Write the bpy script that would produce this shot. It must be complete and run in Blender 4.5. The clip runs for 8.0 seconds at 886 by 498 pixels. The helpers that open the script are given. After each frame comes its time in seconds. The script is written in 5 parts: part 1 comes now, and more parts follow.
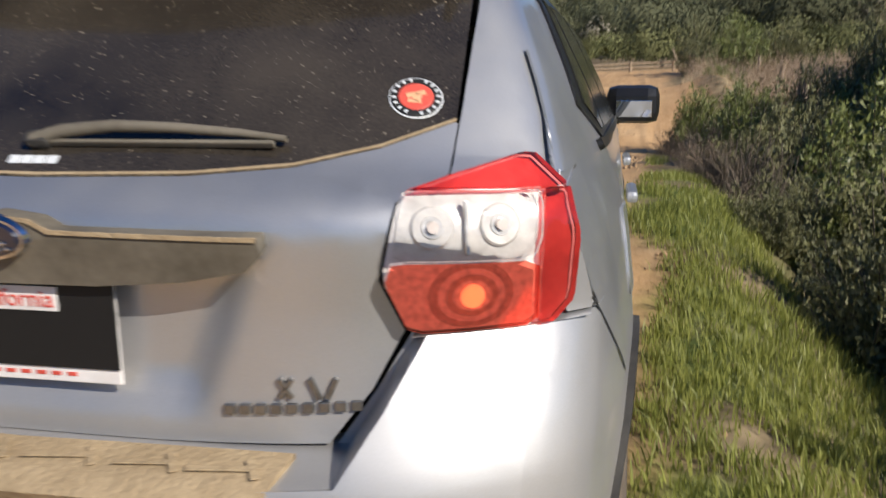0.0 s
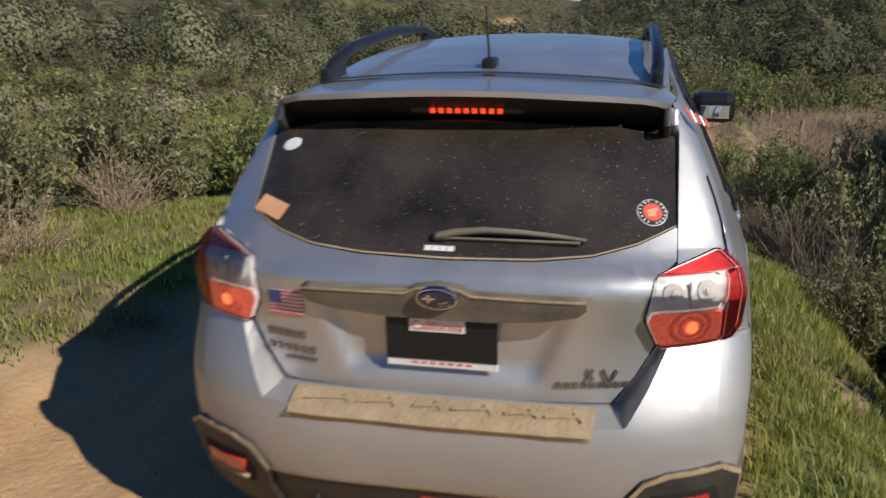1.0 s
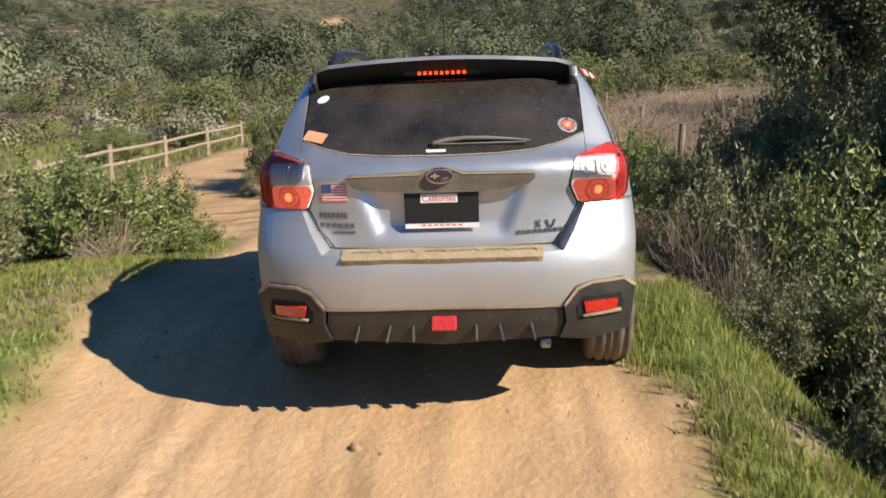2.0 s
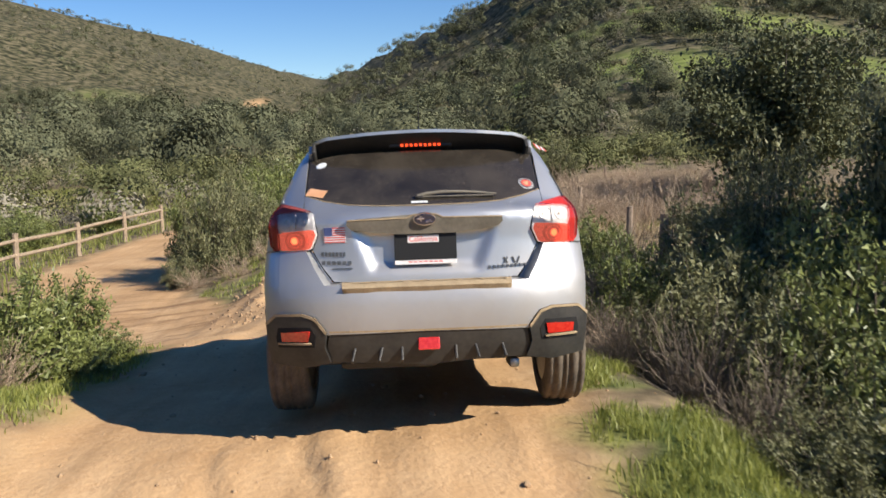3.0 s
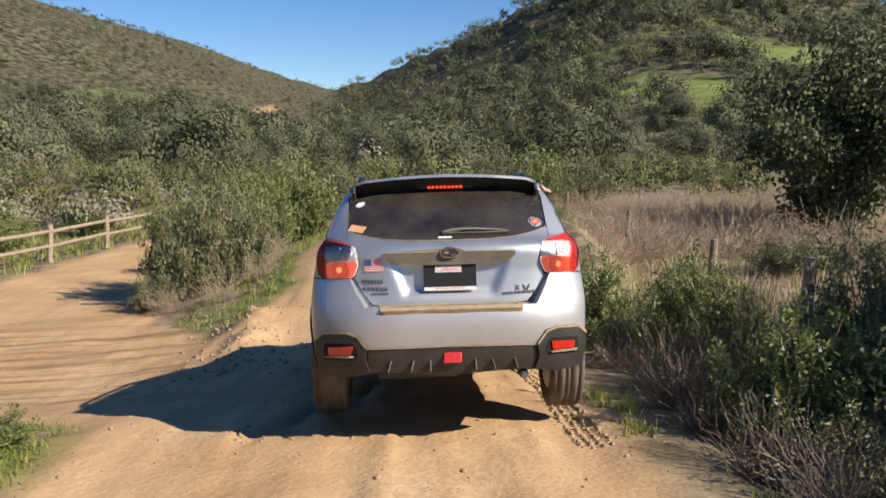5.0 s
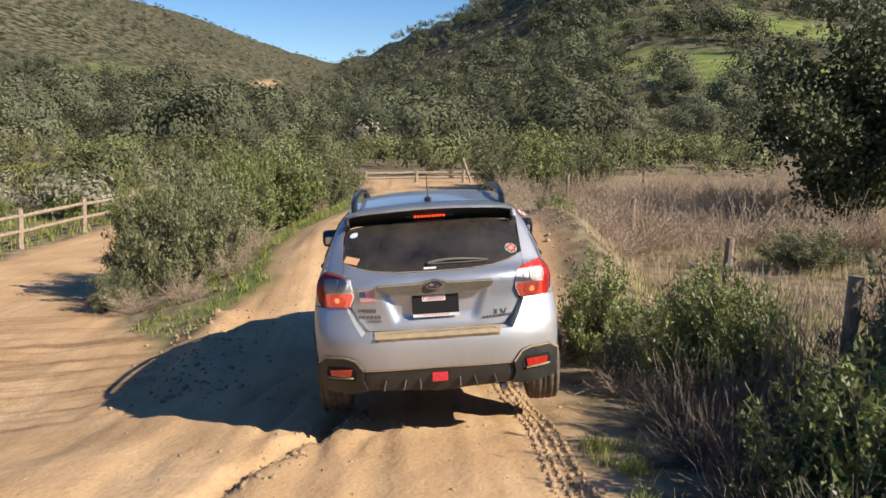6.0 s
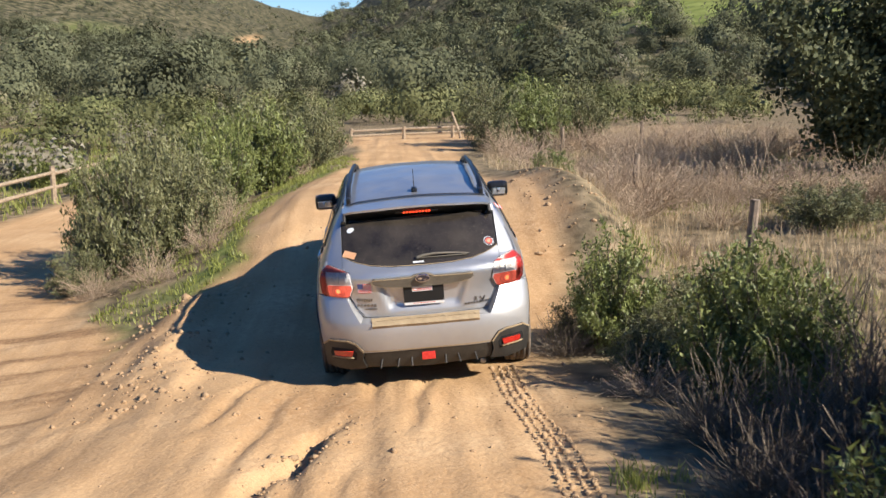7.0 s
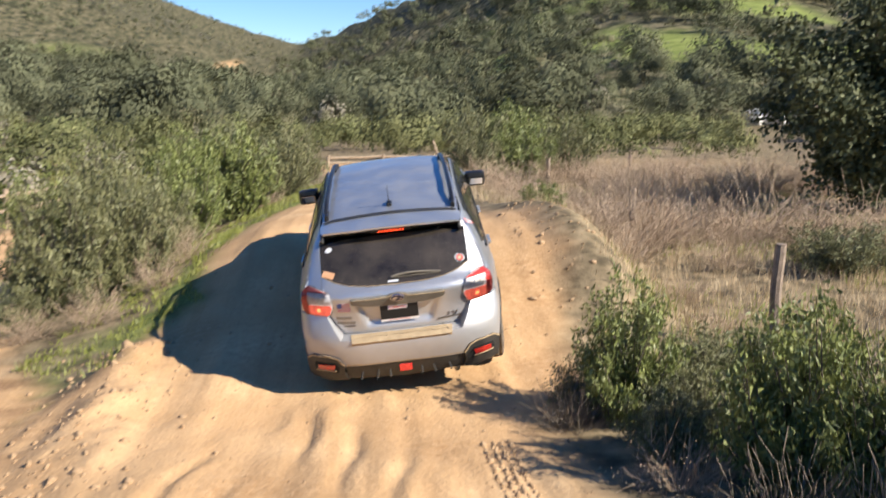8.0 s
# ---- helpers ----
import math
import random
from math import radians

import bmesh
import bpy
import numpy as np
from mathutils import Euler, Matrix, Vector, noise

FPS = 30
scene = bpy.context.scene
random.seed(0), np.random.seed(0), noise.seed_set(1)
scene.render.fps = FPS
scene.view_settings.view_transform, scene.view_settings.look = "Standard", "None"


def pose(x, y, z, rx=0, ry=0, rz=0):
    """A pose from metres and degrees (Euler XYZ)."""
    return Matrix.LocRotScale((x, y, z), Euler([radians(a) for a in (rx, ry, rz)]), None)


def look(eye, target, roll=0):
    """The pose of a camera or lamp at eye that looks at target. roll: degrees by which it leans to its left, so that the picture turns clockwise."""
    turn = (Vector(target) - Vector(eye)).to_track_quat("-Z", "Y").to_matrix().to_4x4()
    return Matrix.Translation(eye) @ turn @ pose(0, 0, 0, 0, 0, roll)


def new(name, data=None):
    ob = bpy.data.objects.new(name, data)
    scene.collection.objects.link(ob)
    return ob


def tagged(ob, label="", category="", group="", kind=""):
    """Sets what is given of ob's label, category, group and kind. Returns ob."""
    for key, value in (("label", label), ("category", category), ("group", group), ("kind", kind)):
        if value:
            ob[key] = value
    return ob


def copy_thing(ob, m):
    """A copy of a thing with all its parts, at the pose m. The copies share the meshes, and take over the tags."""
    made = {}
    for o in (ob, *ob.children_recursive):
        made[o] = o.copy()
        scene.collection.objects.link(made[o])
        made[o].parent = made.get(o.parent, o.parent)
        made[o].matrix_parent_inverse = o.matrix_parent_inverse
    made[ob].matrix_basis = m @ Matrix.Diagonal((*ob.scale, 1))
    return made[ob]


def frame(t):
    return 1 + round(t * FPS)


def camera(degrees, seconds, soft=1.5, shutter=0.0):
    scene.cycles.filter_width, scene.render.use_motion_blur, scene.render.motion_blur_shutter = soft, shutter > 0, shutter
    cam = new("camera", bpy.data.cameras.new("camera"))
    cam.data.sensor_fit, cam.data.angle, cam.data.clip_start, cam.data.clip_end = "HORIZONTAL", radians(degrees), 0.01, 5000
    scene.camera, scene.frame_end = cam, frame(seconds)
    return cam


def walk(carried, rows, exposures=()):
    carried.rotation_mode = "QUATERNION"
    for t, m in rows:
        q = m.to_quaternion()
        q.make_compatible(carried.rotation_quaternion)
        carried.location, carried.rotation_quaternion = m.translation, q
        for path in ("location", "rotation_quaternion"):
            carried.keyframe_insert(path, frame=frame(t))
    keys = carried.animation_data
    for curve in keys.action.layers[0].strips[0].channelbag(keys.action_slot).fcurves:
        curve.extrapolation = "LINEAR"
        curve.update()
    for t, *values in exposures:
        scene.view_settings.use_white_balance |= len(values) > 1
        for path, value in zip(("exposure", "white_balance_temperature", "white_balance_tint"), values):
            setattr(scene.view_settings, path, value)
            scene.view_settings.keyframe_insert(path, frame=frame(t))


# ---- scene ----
cam = camera(55.3, 8.0, shutter=0.4)
PATH = [
    (0.0, pose(0.790, -1.971, 1.214, 76.38, 2.27, 12.71)),
    (0.3, pose(0.693, -1.704, 1.211, 78.36, 0.91, 11.46)),
    (0.5, pose(0.613, -1.533, 1.250, 77.75, -0.72, 11.81)),
    (0.7, pose(0.510, -1.389, 1.282, 76.93, -0.11, 13.38)),
    (1.0, pose(0.314, -1.243, 1.298, 77.98, -1.75, 12.74)),
    (1.2, pose(0.199, -1.133, 1.339, 76.97, -0.44, 9.18)),
    (2.3, pose(-0.051, -0.183, 1.482, 79.16, 1.89, 0.27)),
    (2.5, pose(-0.109, 0.001, 1.501, 80.68, 1.97, -1.19)),
    (3.0, pose(-0.237, 0.514, 1.525, 82.88, 2.43, -3.50)),
    (3.5, pose(-0.340, 1.068, 1.493, 84.58, 1.96, -1.26)),
    (4.0, pose(-0.382, 1.726, 1.409, 86.68, 2.31, -5.63)),
    (4.5, pose(-0.497, 2.799, 1.393, 86.91, 1.35, -2.20)),
    (5.0, pose(-0.507, 3.375, 1.403, 83.92, -0.18, -2.99)),
    (6.3, pose(-0.220, 4.852, 1.613, 81.62, -0.38, -2.89)),
    (6.5, pose(-0.233, 5.044, 1.631, 80.83, 0.68, -3.72)),
    (7.0, pose(-0.210, 5.627, 1.616, 79.05, 1.17, -3.77)),
    (7.5, pose(-0.221, 6.192, 1.603, 77.73, -0.30, -2.43)),
    (8.0, pose(-0.187, 6.809, 1.546, 80.99, -0.05, -5.11)),
]
walk(cam, PATH, ((0.0, 0.28), (0.5, 0.04), (1.0, 0.08), (1.2, 0.24), (2.4, 0.7), (4.5, 0.66), (6.5, 0.78), (7.5, 0.98), (8.0, 1.08)))

# ---- light ----
SUN = Vector((0.705, -0.43, 0.565)).normalized()
world = bpy.data.worlds.new("sky")
scene.world = world
world.use_nodes = True
sky = world.node_tree.nodes.new("ShaderNodeTexSky")
sky.sky_type = "NISHITA"
sky.sun_disc = False
sky.sun_elevation = math.asin(SUN.z)
sky.sun_rotation = math.atan2(SUN.x, SUN.y)
sky.air_density, sky.dust_density, sky.ozone_density = 1.0, 0.0, 2.0
sky.altitude = 1200
world.node_tree.nodes["Background"].inputs[1].default_value = 0.082
deep = world.node_tree.nodes.new("ShaderNodeHueSaturation")
deep.inputs["Hue"].default_value, deep.inputs["Saturation"].default_value = 0.510, 1.32
world.node_tree.links.new(sky.outputs[0], deep.inputs["Color"])
world.node_tree.links.new(deep.outputs[0], world.node_tree.nodes["Background"].inputs[0])
lamp = bpy.data.lights.new("sun", "SUN")
lamp.energy, lamp.angle, lamp.color = 5.0, radians(0.5), (1.0, 0.93, 0.82)
sun = new("sun", lamp)
sun.matrix_world = look(SUN * 50, (0, 0, 0))


# ---- materials ----
def material(name, dark, light, scale=8.0, rough=0.8, metal=0.0, bump=0.0, bump_scale=60.0, coat=0.0, island=0.0,
             fine=None, through_light=0.0, spec=0.5, glow=0.0, per_object=0.0):
    """Two colours mixed by noise at two scales, with a fine relief."""
    m = bpy.data.materials.new(name)
    m.use_nodes = True
    nt = m.node_tree
    N, L = nt.nodes, nt.links
    b = N["Principled BSDF"]
    tc = N.new("ShaderNodeTexCoord")
    n1 = N.new("ShaderNodeTexNoise")
    n1.inputs["Scale"].default_value, n1.inputs["Detail"].default_value = scale, 6
    n2 = N.new("ShaderNodeTexNoise")
    n2.inputs["Scale"].default_value, n2.inputs["Detail"].default_value = (fine or scale * 9), 3
    L.new(tc.outputs["Object"], n1.inputs["Vector"])
    L.new(tc.outputs["Object"], n2.inputs["Vector"])
    mx = N.new("ShaderNodeMath")
    mx.operation = "MULTIPLY_ADD"
    L.new(n1.outputs["Fac"], mx.inputs[0])
    mx.inputs[1].default_value = 0.65
    half = N.new("ShaderNodeMath")
    half.operation = "MULTIPLY"
    L.new(n2.outputs["Fac"], half.inputs[0])
    half.inputs[1].default_value = 0.35
    L.new(half.outputs[0], mx.inputs[2])
    value = mx.outputs[0]
    if island:
        geo = N.new("ShaderNodeNewGeometry")
        mi = N.new("ShaderNodeMix")
        mi.inputs[0].default_value = island
        L.new(value, mi.inputs[2])
        L.new(geo.outputs["Random Per Island"], mi.inputs[3])
        value = mi.outputs[0]
    if per_object:
        info = N.new("ShaderNodeObjectInfo")
        mo = N.new("ShaderNodeMix")
        mo.inputs[0].default_value = per_object
        L.new(value, mo.inputs[2])
        L.new(info.outputs["Random"], mo.inputs[3])
        value = mo.outputs[0]
    ramp = N.new("ShaderNodeValToRGB")
    ramp.color_ramp.elements[0].position, ramp.color_ramp.elements[1].position = (0.05, 0.95) if island else (0.32, 0.68)
    ramp.color_ramp.elements[0].color, ramp.color_ramp.elements[1].color = (*dark, 1), (*light, 1)
    L.new(value, ramp.inputs[0])
    L.new(ramp.outputs[0], b.inputs["Base Color"])
    b.inputs["Roughness"].default_value, b.inputs["Metallic"].default_value = rough, metal
    b.inputs["Coat Weight"].default_value, b.inputs["Specular IOR Level"].default_value = coat, spec
    if bump:
        bp = N.new("ShaderNodeBump")
        n3 = N.new("ShaderNodeTexNoise")
        n3.inputs["Scale"].default_value, n3.inputs["Detail"].default_value = bump_scale, 5
        L.new(tc.outputs["Object"], n3.inputs["Vector"])
        bp.inputs["Strength"].default_value, bp.inputs["Distance"].default_value = min(bump, 1.0), 0.02 if bump_scale > 5 else 0.5
        L.new(n3.outputs["Fac"], bp.inputs["Height"])
        L.new(bp.outputs[0], b.inputs["Normal"])
    if glow:
        L.new(ramp.outputs[0], b.inputs["Emission Color"])
        b.inputs["Emission Strength"].default_value = glow
    if through_light:
        tr = N.new("ShaderNodeBsdfTranslucent")
        L.new(ramp.outputs[0], tr.inputs["Color"])
        ms = N.new("ShaderNodeMixShader")
        ms.inputs[0].default_value = through_light
        L.new(b.outputs[0], ms.inputs[1])
        L.new(tr.outputs[0], ms.inputs[2])
        L.new(ms.outputs[0], N["Material Output"].inputs[0])
    return m


LEAF_GREEN = material("leaf_green", (0.075, 0.097, 0.025), (0.275, 0.295, 0.088), 1.2, 0.5, island=0.6, through_light=0.16)
LEAF_OLIVE = material("leaf_olive", (0.07, 0.078, 0.029), (0.255, 0.242, 0.108), 1.2, 0.6, island=0.6, through_light=0.14)
LEAF_OAK = material("leaf_oak", (0.045, 0.055, 0.024), (0.16, 0.165, 0.08), 0.8, 0.6, island=0.6, through_light=0.12, spec=0.2)
LEAF_FAR = material("leaf_far", (0.060, 0.066, 0.038), (0.165, 0.165, 0.092), 0.13, 0.85, fine=0.5, through_light=0.18, spec=0.1)
LEAF_CHAPARRAL = material("leaf_chaparral", (0.085, 0.084, 0.046), (0.27, 0.24, 0.145), 0.10, 0.85, fine=0.45, through_light=0.2, spec=0.1)
LEAF_VALLEY = material("leaf_valley", (0.055, 0.064, 0.024), (0.215, 0.21, 0.09), 0.35, 0.75, fine=1.4, through_light=0.12, spec=0.15)
LEAF_GREY = material("leaf_grey", (0.09, 0.080, 0.058), (0.26, 0.23, 0.17), 0.12, 0.85, fine=0.8, spec=0.1)
TWIG = material("twig", (0.085, 0.063, 0.046), (0.24, 0.19, 0.14), 9, 0.85, island=0.5)
DRY_TWIG = material("dry_twig", (0.26, 0.18, 0.12), (0.47, 0.36, 0.25), 9, 0.9, island=0.5)
BARK = material("bark", (0.05, 0.038, 0.028), (0.15, 0.12, 0.095), 14, 0.9, bump=0.6)
STRAW = material("straw", (0.33, 0.23, 0.13), (0.62, 0.49, 0.31), 0.5, 0.8, island=0.6, through_light=0.2)
RUST_BRUSH = material("rust_brush", (0.34, 0.235, 0.155), (0.56, 0.42, 0.29), 0.5, 0.9, island=0.35, spec=0.1)
BLADE = material("blade", (0.15, 0.18, 0.03), (0.42, 0.42, 0.12), 0.7, 0.5, island=0.55, through_light=0.42)
WEATHERED = material("weathered_wood", (0.19, 0.14, 0.09), (0.42, 0.32, 0.22), 12, 0.85, bump=0.4, bump_scale=40)
POST_WOOD = material("post_wood", (0.14, 0.10, 0.075), (0.33, 0.25, 0.18), 12, 0.9, bump=0.5)
CLOD = material("clod", (0.24, 0.15, 0.08), (0.46, 0.31, 0.175), 20, 0.95, bump=0.5, island=0.3)
PALE_ROCK = material("pale_rock", (0.45, 0.43, 0.40), (0.72, 0.70, 0.66), 3, 0.9, bump=0.4, bump_scale=12)


# ---- ground ----
PROFILE = np.array([[-400, -0.4], [-30, -0.3], [-1, -0.06], [0, -0.1], [1, -0.2], [2, -0.22], [3, -0.11], [4, 0.04], [5, 0.08],
                    [6, -0.09], [7, -0.24], [8, -0.29], [9, -0.32], [10, -0.49], [11, -0.56], [12, -0.67], [13, -0.80],
                    [14, -0.74], [15, -0.66], [16, -0.45], [17, -0.2], [18, -0.02], [19.5, 0.02], [22, -0.16], [26, -0.3], [34, -0.35],
                    [60, -0.6], [400, -1.0], [4000, -1.0]])


def ease(a, b, v):
    u = np.clip((v - a) / (b - a), 0, 1)
    return u * u * (3 - 2 * u)


def ripple(x, y, seed, octaves=4):
    """Smooth noise from a few turned sine waves, for whole arrays at once."""
    rng = np.random.RandomState(seed)
    out, amp = 0.0, 1.0
    for k in range(octaves):
        for _ in range(3):
            a, p, q = rng.uniform(0, 6.28), rng.uniform(0, 6.28), rng.uniform(0.75, 1.3) * 2 ** k
            out = out + amp * np.sin((x * np.cos(a) + y * np.sin(a)) * q + p + 1.3 * np.sin((y * np.cos(a) - x * np.sin(a)) * q * 0.7 + p * 2))
        amp *= 0.5
    return out / 4.5


# the hills: bearing from the road's line (degrees to the right), crest's height angle, crest's distance
CREST = np.array([[-180, 3, 900], [-90, 9, 600], [-50, 13.0, 500], [-38, 12.2, 520], [-25.3, 10.2, 560], [-20.5, 9.2, 600], [-15, 7.9, 680],
                  [-11, 6.6, 760], [-7.5, 5.4, 900], [-4.4, 4.7, 1000], [-2, 5.3, 900], [1.5, 7.1, 780], [4.7, 8.3, 650], [9, 10.4, 560],
                  [12, 11.3, 520], [16, 12.3, 480], [21, 12.3, 470], [25.5, 10.9, 460], [31, 8.8, 440], [40, 7.2, 440], [60, 7, 500], [90, 4, 700], [180, 3, 900]])


def edge_right(y):
    return np.interp(y, [-400, 0, 3, 6, 8, 9, 11, 12.4, 14, 18, 22, 30, 38, 44], [0.9, 0.80, 0.82, 0.88, 0.92, 1.0, 1.02, 1.15, 1.7, 2.3, 1.6, 1.9, 3.6, 9])


def edge_left(y):
    return np.interp(y, [-400, -1, 2, 5, 8.5, 10, 13.5, 14.5, 16, 18, 22, 27, 32, 38, 44], [-2.9, -2.6, -2.3, -2.3, -2.6, -3.2, -3.2, -2.5, -2.2, -2.2, -2.0, -1.2, -1.0, -2.0, -3])


def side_road(x, y):
    """How far inside the left branch a place lies; above 0 is on it."""
    centre = np.interp(y, [9, 12, 14, 17, 20, 24, 30, 38, 50], [-2.6, -3.9, -5.0, -6.2, -7.0, -7.4, -7.0, -5.5, -4])
    half = np.interp(y, [8.5, 9.5, 11, 14, 20, 30], [-0.5, 1.0, 1.8, 2.0, 1.6, 1.3])
    return half - np.abs(x - centre) - 9 * ease(-1.6, -0.6, x) - 9 * ease(40, 44, y)


def height(x, y):
    g = np.interp(y, PROFILE[:, 0], PROFILE[:, 1])
    for d in (0.35, 0.7):
        g = (2 * g + np.interp(y - d, PROFILE[:, 0], PROFILE[:, 1]) + np.interp(y + d, PROFILE[:, 0], PROFILE[:, 1])) / 4
    near = 1 - ease(30, 70, np.abs(y - 8))
    right = ease(0.25, 1.6, x - edge_right(y))
    ditch = np.interp(y, [-6, 0, 7, 10, 13, 20, 40], [-0.2, -0.3, -0.3, -0.15, -0.1, -0.02, 0.0])
    field = np.interp(y, [-400, 0, 8, 12, 16, 24, 40], [-0.4, -0.5, -0.55, -0.62, -0.66, -0.45, -0.4])
    z = g * (1 - right) + (field + ditch * np.exp(-((x - edge_right(y) - 1.7) / 1.1) ** 2)) * right
    z = z + 0.14 * ease(-1.9, -2.6, x) * (1 - ease(5.5, 8, y)) * near
    # a low bank of pushed-up earth beside the dip
    z = z + 0.28 * np.exp(-((x - 2.55) / 0.55) ** 2) * ease(14.5, 16.5, y) * (1 - ease(21, 25, y))
    left = ease(0.0, 3.2, -1.2 - x) * ease(8, 12.5, y) * (1 - ease(40, 60, y))
    z = z * (1 - left) + (-1.02 - 0.03 * np.clip(-x - 4, 0, 12)) * left
    out = ease(-2.6, -7, x) * (1 - ease(8, 12.5, y))
    z = z * (1 - out) + (-0.25 - 0.05 * np.clip(-x - 4, 0, 16)) * out
    r = np.hypot(x, y)
    b = np.degrees(np.arctan2(x, y))
    el = np.interp(b, CREST[:, 0], CREST[:, 1])
    dist = np.interp(b, CREST[:, 0], CREST[:, 2])
    top = dist * np.tan(np.radians(el))
    u = np.clip((r - 75) / (dist - 75), 0, 1)
    rise = (top + 1) * (0.14 * u + 0.86 * u ** 1.9) * (1 - 0.6 * ease(1.0, 2.2, r / dist))
    lumps = ripple(x / 55, y / 55, 5, 3) * 9 * ease(0.05, 0.4, u) * (1 - 0.75 * ease(0.75, 1.0, u))
    z = z * (1 - ease(60, 140, r)) + (-1.0) * ease(60, 140, r) + rise + lumps
    z = z + near * 0.05 * ripple(x * 0.9, y * 0.9, 3) * ease(0.2, 1.5, np.maximum(x - edge_right(y), edge_left(y) - x))
    # the two wheel tracks, furrows and crumbs of the bare road
    wob = 0.05 * np.sin(y * 0.7)
    bare = ease(-0.15, 0.25, np.minimum(edge_right(y) - x, x - edge_left(y))) * near
    for c in (-0.82, 0.74):
        z = z - 0.014 * bare * np.exp(-((x - c - wob) / 0.17) ** 2)
        z = z + 0.010 * bare * np.exp(-((x - c - wob - 0.27) / 0.08) ** 2)
    z = z + 0.016 * near * ripple(x * 5, y * 3, 8) + 0.004 * near * ripple(x * 19, y * 9, 9, 2)
    z = z + 0.030 * bare * ease(6, 9, y) * ripple(x * 7, y * 0.9, 61, 2) * (1 - ease(19, 24, y)) + 0.018 * bare * np.maximum(0, ripple(x * 13, y * 1.3, 62, 2)) + 0.020 * bare * ease(7, 9, y) * np.maximum(0, ripple(x * 3, y * 4, 63, 4) - 0.25)
    # the crumbled lip between the two roads, and the washed-out furrow
    z = z + 0.15 * np.exp(-((x + 2.25 + 0.10 * (y - 13)) / 0.34) ** 2) * ease(11.5, 13, y) * (1 - ease(14.6, 15.6, y)) * (1 + 0.5 * ripple(x * 6, y * 6, 12))
    furrow = np.abs(x + 1.02 - 0.33 * (y - 9.7) + 0.03 * np.sin(9 * y))
    z = z - 0.07 * np.exp(-(furrow / 0.07) ** 2) * ease(8.0, 9.2, y) * (1 - ease(10.6, 11.4, y))
    for c, s_ in ((0.62, 1.6), (1.28, 1.1)):
        gap = x + c + 0.12 * np.sin(s_ * y) + 0.03 * np.sin(7 * y + c)
        here = ease(1.5, 2.5, y) * (1 - ease(5.2, 6.2, y))
        z = z + here * (0.010 * np.exp(-((gap - 0.09) / 0.07) ** 2) - 0.026 * np.exp(-(gap / 0.04) ** 2)) * (0.6 + 0.4 * np.sin(3.1 * y + c))
    z = z + 0.012 * bare * np.maximum(0, ripple(x * 9, y * 7, 66, 3) - 0.15)
    # narrow cracks left by wheels in the dip
    for k, (c, lean) in enumerate(((-1.5, 0.16), (-1.1, 0.10), (-0.72, 0.05), (-0.42, 0.08), (-0.1, 0.12))):
        gap = x - c - lean * (y - 11) + 0.02 * np.sin(6 * y + 2 * k)
        here = ease(9.0, 10.0, y) * (1 - ease(12.6, 13.6, y)) * np.clip(0.5 + 0.9 * np.sin(2.3 * y + 1.7 * k), 0, 1)
        z = z + here * (0.014 * np.exp(-((gap - 0.08) / 0.06) ** 2) - 0.034 * np.exp(-(gap / 0.045) ** 2))
    return z


def ground_at(x, y):
    return float(height(np.array([float(x)]), np.array([float(y)]))[0])


def spaced(lo, hi, step, far, grow):
    inner = np.arange(lo, hi + step / 2, step)
    tail, d, s = [], 0.0, step
    while d < far:
        s *= grow
        d += s
        tail.append(d)
    tail = np.array(tail)
    return np.concatenate([lo - tail[::-1], inner, hi + tail])


def mesh_from(name, verts, faces, mat=None, smooth=False):
    me = bpy.data.meshes.new(name)
    verts, faces = np.asarray(verts, np.float32), np.asarray(faces, np.int32)
    me.vertices.add(len(verts))
    me.vertices.foreach_set("co", verts.ravel())
    k = faces.shape[1]
    me.loops.add(faces.size)
    me.loops.foreach_set("vertex_index", faces.ravel())
    me.polygons.add(len(faces))
    me.polygons.foreach_set("loop_start", np.arange(0, faces.size, k, dtype=np.int32))
    me.polygons.foreach_set("loop_total", np.full(len(faces), k, np.int32))
    me.update(calc_edges=True)
    me.validate()
    if smooth:
        me.polygons.foreach_set("use_smooth", np.ones(len(faces), bool))
    if mat:
        me.materials.append(mat)
    return me


def bareness(x, y):
    """1 on bare earth, 0 under grass and brush."""
    road = np.minimum(edge_right(y) - x, x - edge_left(y))
    road = np.where(y > 42, -1, road)
    d = np.maximum(road, side_road(x, y))
    d = d + 0.28 * ripple(x * 2.2, y * 2.2, 21)
    b = ease(-0.25, 0.3, d)
    hill = np.degrees(np.arctan2(x, y))
    r = np.hypot(x, y)
    track = np.abs(hill + 9.6 + 0.8 * np.sin(r / 26)) < 0.42
    b = np.where((r > 385) & (r < 480) & track, 1.0, b)
    strip = (np.abs(hill + 24.5) < 1.6) & (r > 205) & (r < 228)
    return np.where(strip, 0.9, b)


